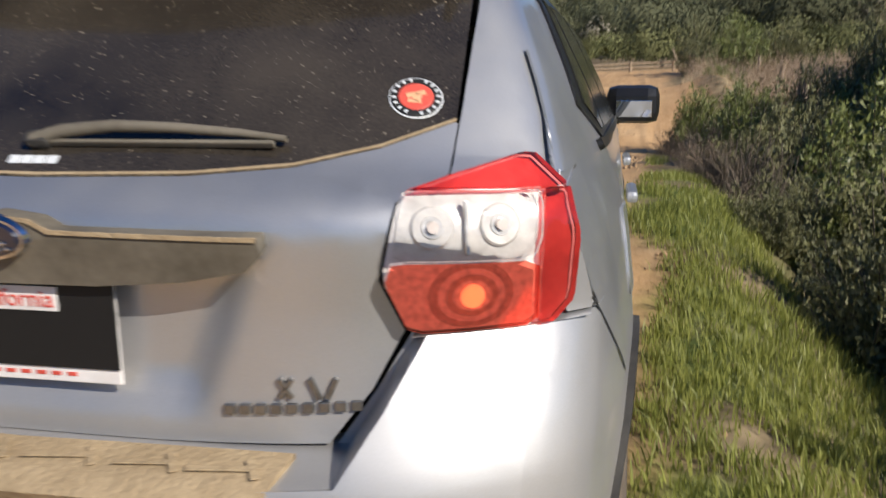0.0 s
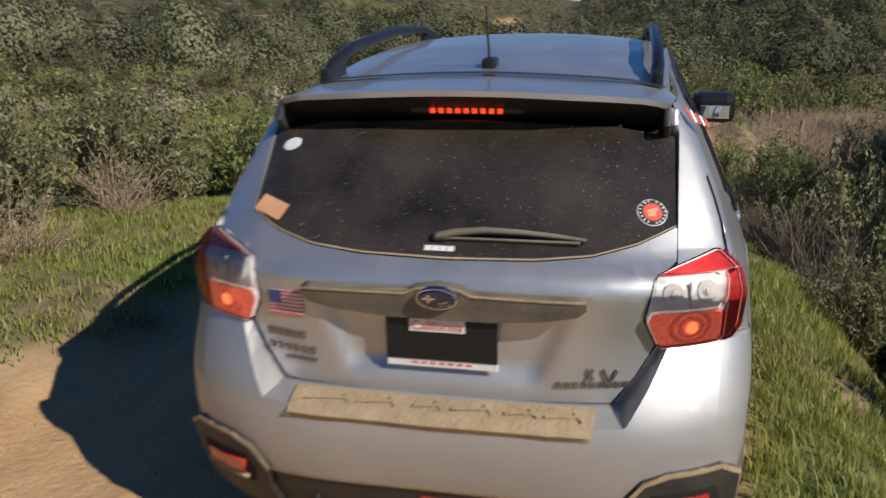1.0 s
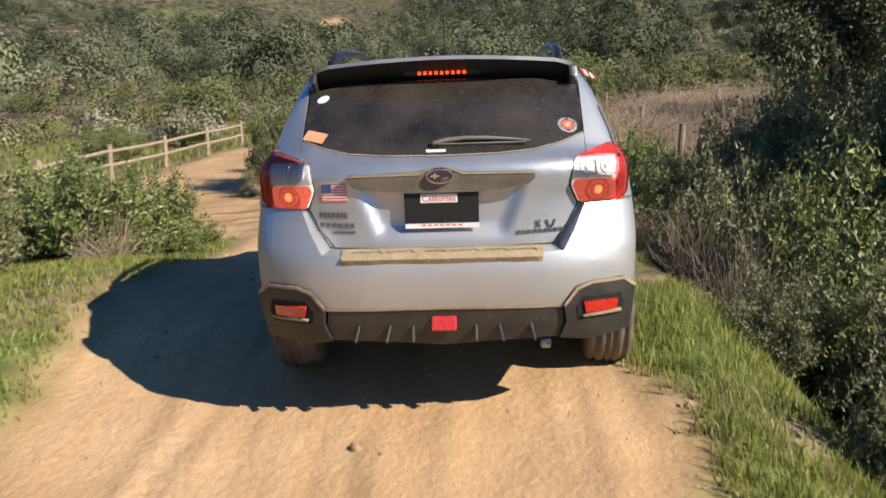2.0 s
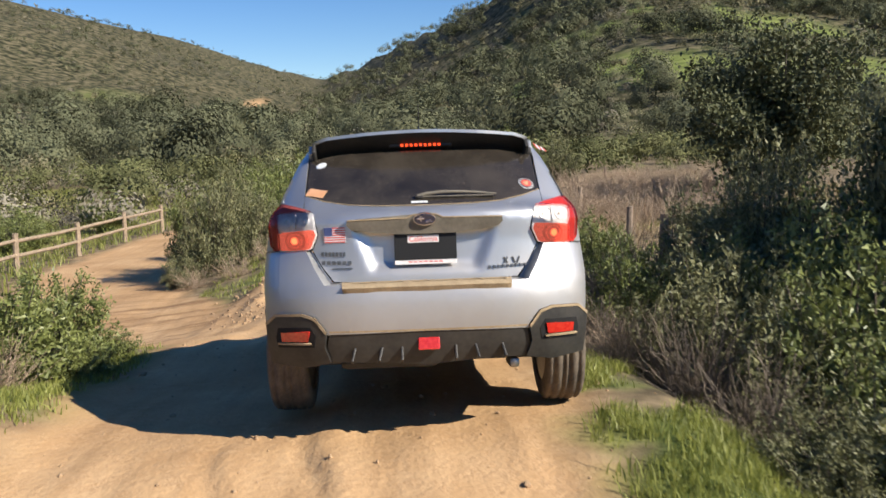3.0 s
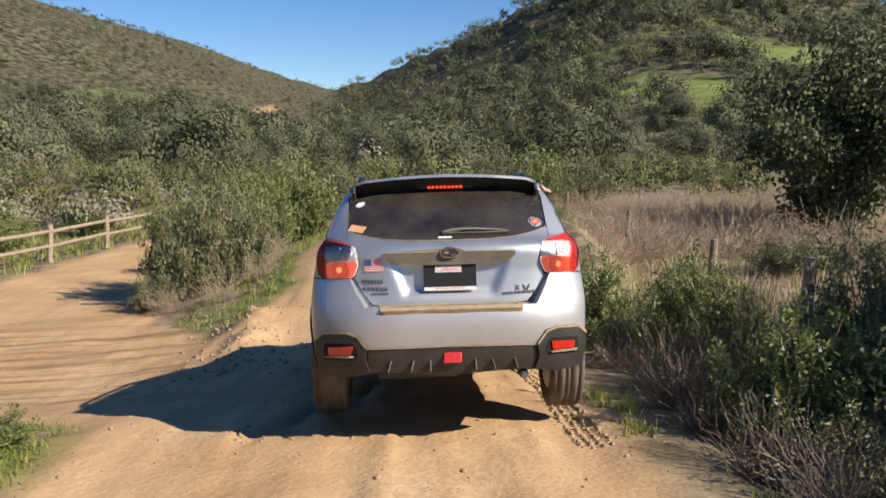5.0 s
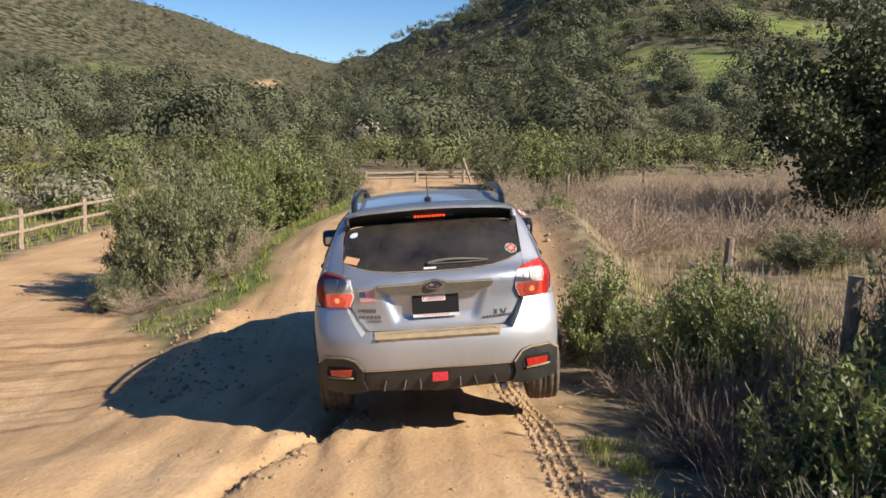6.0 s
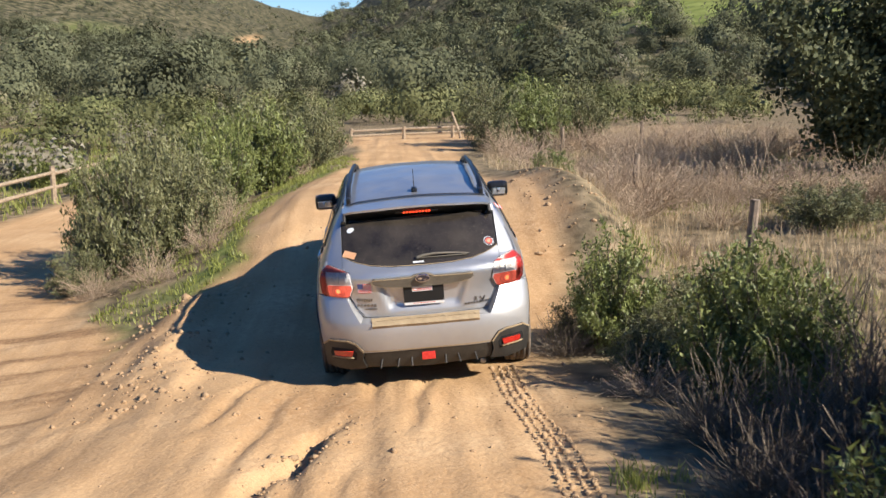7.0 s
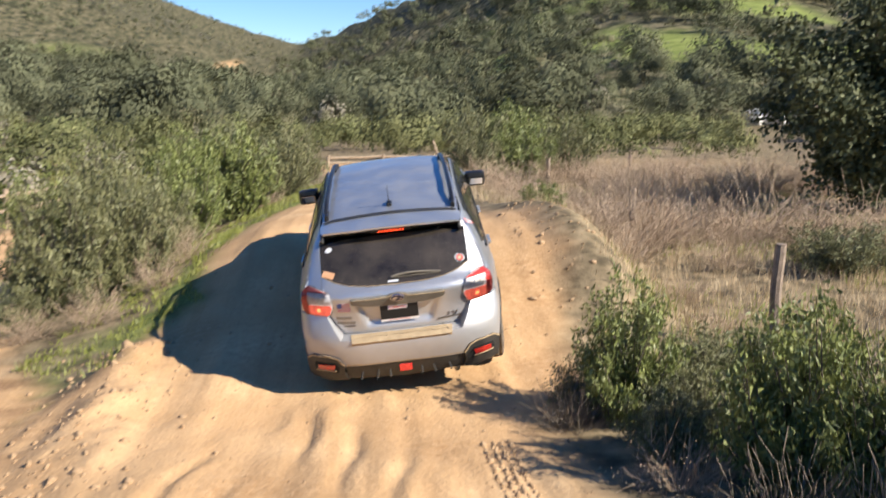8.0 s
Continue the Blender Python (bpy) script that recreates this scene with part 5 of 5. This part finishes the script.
    bumper = add("bumper", patch(mirror_poly(half), bumper_surface, PAINT, 0.035, thick=0.02), "silver bumper with a film of dust")
    for s in (-1, 1):
        zs = [0.50, 0.56, 0.62, 0.68, 0.74, 0.80, 0.86, 0.914]
        add("bumper_corner", patch([(-0.08, z) for z in zs] + [(0.10, z) for z in reversed(zs)], rounded("bumper", s, 0.06), PAINT, 0.02, out=0.001, thick=0.02, flip=s < 0), "", bumper)
    ledge = lambda x, y: (x, y, 0.737 + 0.10 * (y - bow(x)))
    top_edge = [(x, bumper_surface(x, 0.737)[1]) for x in (0, 0.2, 0.32, 0.495)]
    poly = mirror_poly(top_edge + [(0.50, 0.20), (0, 0.16)])
    add("bumper_ledge", patch(poly, ledge, PAINT, 0.05, thick=0.01), "", bumper)
    pad = lambda x, y: (x, y, 0.743 + 0.10 * (y - bow(x)) - 0.5 * max(0.0, 0.022 + bow(x) - y))
    add("step_pad", patch(mirror_poly([(0, -0.006), (0.30, -0.002), (0.405, 0.006), (0.415, 0.118), (0, 0.105)]), pad, TRIM_DUST, 0.03, out=0.002, thick=0.03), "tan dust-caked rubber step pad", bumper)
    for x, w in ((-0.31, 0.12), (-0.17, 0.10), (-0.03, 0.07), (0.09, 0.10), (0.22, 0.08), (0.33, 0.09)):
        p = Vector(pad(x, 0.06)) + Vector((0, 0, 0.006))
        add("pad_rib", solid(TRIM_DUST, ((w, 0.012, 0.002), Matrix.Translation(p) @ pose(0, 0, 0, 6, 0, 8)), ((0.012, 0.05, 0.002), Matrix.Translation(p + Vector((w / 2, 0.005, 0))) @ pose(0, 0, 0, 6, 0, 30)), bevel=0.002), "", bumper)
    # a dark slot beside the tailgate
    for s in (-1, 1):
        slot = [(s * 0.455, 0.745), (s * 0.516, 0.832), (s * 0.566, 0.918), (s * 0.62, 0.915), (s * 0.58, 0.83), (s * 0.53, 0.742)]
        add("slot", patch(slot, lambda x, z: (x, smooth_at(HATCH_Z, z, 0.02) + bow(x) + 0.012, z), PAINT, 0.04, thick=0.0), "", bumper)

    def ribbon(name, a, b, mat, parent):
        k = len(a)
        me = bpy.data.meshes.new(name)
        me.from_pydata([tuple(p) for p in a + b], [], [(j, j + 1, k + j + 1, k + j) for j in range(k - 1)])
        me.materials.append(mat)
        add(name, me, "", parent)
    for s in (-1, 1):
        zx = [(0.745, 0.492), (0.79, 0.52), (0.83, 0.545), (0.875, 0.568), (0.916, 0.590)]
        front = [bumper_surface(s * x, z) for z, x in zx]
        back = [(s * (x - 0.022), smooth_at(HATCH_Z, z, 0.02) + bow(x) + 0.014, z) for z, x in zx]
        ribbon("slot_wall", front, back, PAINT, bumper)
        xs = [0.57 + (bx(0.914) - 0.57) * k / 8 for k in range(9)]
        ribbon("light_shoulder", [bumper_surface(s * x, 0.914) for x in xs], [(s * x, smooth_at(HATCH_Z, 0.92, 0.02) + bow(x) + 0.02, 0.917) for x in xs], PAINT, bumper)

    strip = mirror_poly([(0, 0.345), (0.20, 0.362), (0.47, 0.372), (0.49, 0.44), (0.476, 0.522), (0, 0.520)])
    low = lambda x, z: (x, smooth_at(BUMPER_Z, z, 0.03) + bow(x) + 0.01, z)
    diffuser = add("diffuser", patch(strip, low, PLASTIC, 0.05, out=0.004, thick=0.03), "black lower bumper with ribs")
    add("dust_lip", patch(mirror_poly([(0, 0.518), (0.47, 0.520), (0.478, 0.529), (0, 0.527)]), low, TRIM_DUST, 0.06, out=0.010, thick=0.012), "", diffuser)
    for x in (-0.36, -0.23, -0.13, 0.13, 0.23, 0.36):
        add("fin", solid(PLASTIC, ((0.012, 0.04, 0.11), Matrix.Translation(low(x, 0.42)) @ pose(0, 0, 0, -25, 0 if abs(x) < 0.2 else (-14 if x > 0 else 14), 0)), bevel=0.004), "", diffuser)
    lamp_ = add("fog_lamp", solid(RED_LENS, ((0.104, 0.02, 0.062), Matrix.Translation(low(0, 0.452)) @ pose(0, -0.012, 0, -14)), bevel=0.006), "red rear fog lamp", diffuser)
    for s in (-1, 1):
        shape = [(0.472, 0.375), (0.60, 0.352), (bx(0.40) - 0.004, 0.37), (bx(0.48), 0.48), (bx(0.57) - 0.002, 0.570), (0.735, 0.612), (0.60, 0.616), (0.535, 0.596), (0.484, 0.528), (0.498, 0.45)]
        clad = add("corner_cladding", patch([(s * x, z) for x, z in shape], low, PLASTIC, 0.04, out=0.020, thick=0.04), "black corner cladding with a dusty rim")
        edge = [(0.484, 0.528), (0.535, 0.596), (0.60, 0.616), (0.735, 0.612), (bx(0.57) - 0.002, 0.570)]
        inner = [(x + (0.006 if x < 0.55 else 0 if x < 0.7 else -0.004), z - 0.012) for x, z in edge]
        add("rim_dust", patch([(s * x, z) for x, z in edge + inner[::-1]], low, TRIM_DUST, 0.05, out=0.024, thick=0.008), "", clad)
        pocket = [(0.545, 0.455), (0.725, 0.452), (0.735, 0.50), (0.722, 0.548), (0.56, 0.552), (0.535, 0.51)]
        add("pocket", patch([(s * x, z) for x, z in pocket], low, DARK_GAP, 0.05, out=0.0225, thick=0.003), "", clad)
        refl = [(0.572, 0.484), (0.700, 0.484), (0.703, 0.527), (0.562, 0.534)]
        add("reflector", patch([(s * x, z) for x, z in refl], low, RED_LENS, 0.05, out=0.030, thick=0.012), "red reflector", clad)
        shelf = [(0.56, 0.470), (0.715, 0.470), (0.72, 0.478), (0.56, 0.478)]
        add("shelf", patch([(s * x, z) for x, z in shelf], low, TRIM_DUST, 0.05, out=0.034, thick=0.02), "", clad)

    # flanks
    def arc(cy, r, a0, a1, n=14):
        return [(cy + r * math.cos(math.radians(a0 + (a1 - a0) * k / n)), 0.34 + r * math.sin(math.radians(a0 + (a1 - a0) * k / n))) for k in range(n + 1)]
    for s in (-1, 1):
        F = side_surface(s)
        back = [(corner_at(z, "bumper")[1] + (0.0 if z < 0.5 else 0.085), z) for z in (0.42, 0.49, 0.5, 0.58, 0.66, 0.74, 0.82, 0.90)]
        back += [(corner(z, HATCH_Z)[1] + 0.006, z) for z in (0.95, 1.03, 1.085)]
        pts = back + [(0.52, 1.12), (1.0, 1.10), (2.0, 1.06), (3.3, 1.02), (4.0, 0.92), (4.3, 0.75), (4.32, 0.42)] + arc(3.55, 0.385, 10, 170) + arc(0.915, 0.385, 10, 168)
        add("flank", patch(pts, F, PAINT, 0.09, thick=0.012, flip=s < 0), "silver body side with door seams")
        for cy in (0.915, 3.55):
            ring_ = arc(cy, 0.388, 2, 178, 18)
            add("arch_cladding", patch(ring_ + arc(cy, 0.335, 178, 2, 18), F, PLASTIC, 0.12, out=0.014, thick=0.06, flip=s < 0), "dusty black wheel arch cladding")
        sill = [(1.28, 0.28), (3.18, 0.28), (3.18, 0.42), (1.28, 0.42)]
        add("sill_cladding", patch(sill, F, PLASTIC, 0.2, out=0.012, thick=0.05, flip=s < 0))
        rear_edge = [(corner(z, HATCH_Z)[1] + 0.002, z) for z in (0.94, 1.0, 1.05, 1.09)] + [(0.42, 1.12), (corner(1.2, HATCH_Z)[1], 1.20), (corner(1.3, HATCH_Z)[1], 1.30)]
        add("quarter_panel", patch([(0.62, 0.94)] + [(0.62, 1.30)] + rear_edge[::-1], F, PAINT, 0.05, out=-0.004, thick=0.0, flip=s < 0))
        # glasshouse
        upper = [(0.50, 1.116), (1.0, 1.102), (2.0, 1.062), (3.25, 1.022), (3.05, 1.12), (2.62, 1.45), (1.5, 1.49), (0.80, 1.475)] + [(corner_at(z, "hatch")[1] + 0.10, z) for z in (1.46, 1.40, 1.34, 1.28, 1.22, 1.17, 1.13)]
        add("upper_side", patch(upper, F, PAINT, 0.08, thick=0.01, flip=s < 0))
        for pane_ in ([(0.80, 1.20), (1.02, 1.135), (1.14, 1.135), (1.10, 1.40), (0.98, 1.41)], [(1.19, 1.13), (1.98, 1.10), (1.93, 1.43), (1.20, 1.41)], [(2.05, 1.10), (3.02, 1.07), (2.60, 1.41), (2.02, 1.43)]):
            add("side_window", patch(pane_, F, SIDE_GLASS, 0.06, out=0.008, thick=0.004, flip=s < 0), "dark side window")
        add("belt_trim", patch([(0.82, 1.108), (3.05, 1.038), (3.05, 1.058), (0.82, 1.128)], F, GLOSS_BLACK, 0.1, out=0.012, thick=0.012, flip=s < 0))
        add("window_surround", patch([(0.72, 1.20), (1.0, 1.108), (3.12, 1.05), (2.62, 1.435), (1.5, 1.46), (0.95, 1.445)], F, GLOSS_BLACK, 0.06, out=0.005, thick=0.005, flip=s < 0))
        for y in (1.45, 2.35):
            w = half_width(y, 0.93)
            add("door_handle", solid(PAINT, ((0.03, 0.19, 0.032), pose(s * (w + 0.02), y, 0.935)), bevel=0.012), "silver door handle")
        for y0 in (1.16, 2.02, 3.08):
            add("door_seam", patch([(y0 - 0.004, 0.44), (y0 + 0.004, 0.44), (y0 + 0.004, 1.03), (y0 - 0.004, 1.03)], F, DARK_GAP, 0.1, out=0.0012, thick=0.0, flip=s < 0))
        add("bumper_seam", patch([(0.335, 0.935), (0.345, 0.935), (0.60, 0.735), (0.60, 0.727)], F, DARK_GAP, 0.05, out=0.0012, thick=0.0, flip=s < 0))
        # door mirror
        mir = add("door_mirror", solid(GLOSS_BLACK, ((0.22, 0.13, 0.16), pose(s * 0.915, 2.88, 1.115, 0, 0, -6 * s)), ((0.14, 0.05, 0.05), pose(s * 0.80, 2.93, 1.06, 0, 12 * s, 0)), bevel=0.045), "black door mirror")
        add("mirror_glass", solid(MIRROR, ((0.15, 0.006, 0.07), pose(s * 0.918, 2.815, 1.098, 6, 0, -6 * s)), bevel=0.002), "", mir)
        # roof rail
        pts3 = [(s * 0.545, 0.86, roof_surface(0.54, 0.86)[2] - 0.01), (s * 0.55, 0.95, roof_surface(0.54, 0.95)[2] + 0.045), (s * 0.552, 1.2, roof_surface(0.54, 1.2)[2] + 0.07), (s * 0.552, 1.8, roof_surface(0.54, 1.8)[2] + 0.07),
                (s * 0.545, 2.3, roof_surface(0.54, 2.3)[2] + 0.06), (s * 0.535, 2.5, roof_surface(0.53, 2.5)[2] + 0.03), (s * 0.53, 2.6, roof_surface(0.53, 2.6)[2] - 0.01)]
        v, f = tubes([np.array(pts3)], [(0.021, 0.021)], 8)
        rail = add("roof_rail", mesh_from("rail", v, f, GLOSS_BLACK, True), "black raised roof rail")
        for y in (0.95, 2.42):
            zt = roof_surface(0.54, y)[2]
            add("rail_foot", solid(GLOSS_BLACK, ((0.036, 0.20, 0.06), pose(s * 0.547, y, zt + 0.012)), bevel=0.012), "", rail)
    # fuel flap on the right flank
    add("fuel_flap", patch([(0.80, 0.82), (0.98, 0.80), (1.0, 0.98), (0.83, 0.99)], side_surface(1), PAINT, 0.06, out=0.004, thick=0.01), "silver fuel flap")
    cm = Matrix.Translation(glass_surface(0.655, 1.43)) @ pose(0, -0.006, 0, 45, 0, 20)
    for k in range(5):
        add("pillar_sticker", solid(STICKER_PALE if k % 2 else STICKER_RED, ((0.007, 0.05 - 0.005 * k, 0.002), cm @ pose(-0.02 + 0.011 * k, 0.02 - 0.008 * k, 0.006, 0, 0, 10)), bevel=0.0005))

    # roof, spoiler, bonnet and windscreen
    roof = [(0.585, 0.80), (0.60, 1.5), (0.59, 2.2), (0.56, 2.72)]
    add("roof", patch([(x, y) for x, y in roof] + [(0, 2.76)] + [(-x, y) for x, y in reversed(roof)], roof_surface, PAINT, 0.1, thick=0.03), "silver roof with a blue sheen")
    sp = [(0, 0.44), (0.3, 0.452), (0.5, 0.49), (0.575, 0.53), (0.60, 0.72), (0.585, 0.79), (0, 0.79)]
    lid = lambda x, y: (x, y, 1.534 + 0.01 * (y - 0.6) - 0.085 * abs(x) ** 1.8 - 0.9 * max(0, abs(x) - 0.5) ** 1.6)
    spoiler = add("spoiler", patch(mirror_poly(sp), lid, PAINT, 0.05, out=0.002, thick=0.016), "silver roof spoiler with a black underside")
    under = lambda x, y: (x, y, lid(x, y)[2] - 0.014 - 0.62 * max(0, y - (0.455 + 0.22 * x * x)))
    add("spoiler_underside", patch(mirror_poly([(0, 0.452), (0.3, 0.464), (0.5, 0.50), (0.57, 0.54), (0.60, 0.66), (0, 0.60)]), under, PLASTIC, 0.06, thick=0.012, flip=True), "", spoiler)
    # black strip drawn in place of the dark gap between spoiler and roof
    add("spoiler_gap_strip", patch(mirror_poly([(0, 0.742), (0.56, 0.748), (0.57, 0.80), (0, 0.80)]), lid, PLASTIC, 0.1, out=0.010, thick=0.0), "", spoiler)
    for s in (-1, 1):
        add("spoiler_wing", solid(PLASTIC, ((0.02, 0.12, 0.07), pose(s * 0.570, 0.56, 1.425, -38, 0, 0)), bevel=0.008), "", spoiler)
        add("wing_cover", solid(PAINT, ((0.022, 0.14, 0.06), pose(s * 0.590, 0.60, 1.412, -38, 0, 0)), bevel=0.010), "", spoiler)
    lamp_house = add("high_brake_light", solid(PLASTIC, ((0.34, 0.05, 0.04), pose(0, 0.560, 1.468, -20)), bevel=0.012), "lit row of red brake lamps")
    for k in range(9):
        add("lamp_cell", solid(LAMP_CELL, ((0.0150, 0.008, 0.017), pose(-0.1 + 0.025 * k, 0.534, 1.464, -20)), bevel=0.003), "", lamp_house)
    v, f = tubes([np.array([[0, 0.97, 1.545], [0, 0.955, 1.60], [0, 0.90, 1.74]])], [(0.006, 0.003)], 6)
    ant = add("antenna", mesh_from("antenna", v, f, GLOSS_BLACK, True), "short black roof antenna")
    add("antenna_base", solid(GLOSS_BLACK, ((0.05, 0.09, 0.035), pose(0, 0.985, 1.553)), bevel=0.014), "", ant)
    add("windscreen", patch([(0.56, 2.77), (0.70, 3.5), (-0.70, 3.5), (-0.56, 2.77)], roof_surface, SIDE_GLASS, 0.12, thick=0.01), "dark windscreen")
    add("bonnet", patch([(0.72, 3.53), (0.74, 4.0), (0.6, 4.36), (-0.6, 4.36), (-0.74, 4.0), (-0.72, 3.53)], roof_surface, PAINT, 0.12, thick=0.02), "silver bonnet")
    nose = lambda x, z: (x, 4.43 - 0.3 * abs(x) ** 3, z)
    add("nose", patch(mirror_poly([(0, 0.25), (0.72, 0.25), (0.78, 0.5), (0.72, 0.78), (0, 0.80)]), nose, PAINT, 0.12, thick=0.02, flip=True), "silver front bumper")

    # near-black filler blocks standing for the shade inside, then floor, axle, muffler
    add("dark_filler", solid(DARK_GAP, ((1.42, 3.7, 0.44), pose(0, 2.35, 0.62)), ((1.15, 0.5, 0.5), pose(0, 0.50, 0.68)), ((1.05, 1.9, 0.36), pose(0, 1.75, 1.16)), ((1.1, 0.5, 0.18), pose(0, 0.68, 1.12)), bevel=0.05))
    add("underbody", solid(PLASTIC, ((1.2, 3.6, 0.12), pose(0, 2.3, 0.36)), ((0.5, 0.3, 0.12), pose(-0.2, 0.45, 0.36)), bevel=0.03))
    add("rear_axle", solid(PLASTIC, ((1.3, 0.08, 0.07), pose(0, 0.915, 0.30)), ((0.24, 0.2, 0.16), pose(0, 0.95, 0.32)), bevel=0.02))
    add("tail_pipe", solid(BADGE_GREY, ((0.05, 0.2, 0.05), pose(0.42, 0.22, 0.33)), bevel=0.02), "grey exhaust pipe")
    wheels = [make_wheel(car, x, y) for x in (-0.765, 0.765) for y in (0.915, 3.55)]
    return car, wheels


car, wheels = make_car()

DRIVE = [
    (0.0, pose(-0.090, -1.142, -0.063, -1.94, 1.41, 1.62)),
    (0.3, pose(-0.098, -0.588, -0.131, 0.57, -0.08, 1.38)),
    (0.5, pose(-0.104, -0.199, -0.216, 2.51, -1.44, 1.25)),
    (0.7, pose(-0.122, 0.211, -0.277, 3.57, -1.35, 0.37)),
    (1.0, pose(-0.122, 0.854, -0.336, 6.93, -1.55, 0.62)),
    (1.2, pose(-0.112, 1.240, -0.312, 7.04, -2.37, 0.11)),
    (2.3, pose(-0.124, 3.342, 0.106, -5.30, 0.68, -0.98)),
    (2.5, pose(-0.117, 3.656, 0.159, -6.81, 0.05, -0.89)),
    (3.0, pose(-0.108, 4.397, 0.131, -6.68, 0.73, -0.98)),
    (3.5, pose(-0.082, 5.109, -0.043, -3.74, 1.16, -0.33)),
    (4.0, pose(-0.010, 5.954, -0.209, -2.92, -0.67, -0.64)),
    (4.5, pose(-0.214, 7.227, -0.227, -5.64, -0.49, -1.43)),
    (5.0, pose(-0.189, 8.011, -0.169, -6.23, -1.50, -0.71)),
    (6.3, pose(0.060, 10.425, -0.582, -0.06, -4.01, -1.15)),
    (6.5, pose(0.054, 10.808, -0.656, -1.19, -3.58, -0.14)),
    (7.0, pose(0.071, 11.798, -0.852, 4.38, -3.01, -0.49)),
    (7.5, pose(0.107, 12.632, -0.957, 8.85, -3.85, -1.06)),
    (8.0, pose(0.160, 13.545, -0.933, 12.32, -6.27, -2.47)),
]


def motions():
    """The car's drive, and its wheels rolling with it."""
    walk(car, DRIVE)
    ts = [t for t, _ in DRIVE]
    ys = [m.translation.y for _, m in DRIVE]
    for wheel in wheels:
        x, y, z = wheel.location
        rows = []
        for k in range(41):
            t = 0.2 * k
            rolled = np.interp(t, ts, ys) - ys[0]
            rows.append((t, pose(x, y, z, -math.degrees(rolled / 0.34))))
        walk(wheel, rows)


motions()
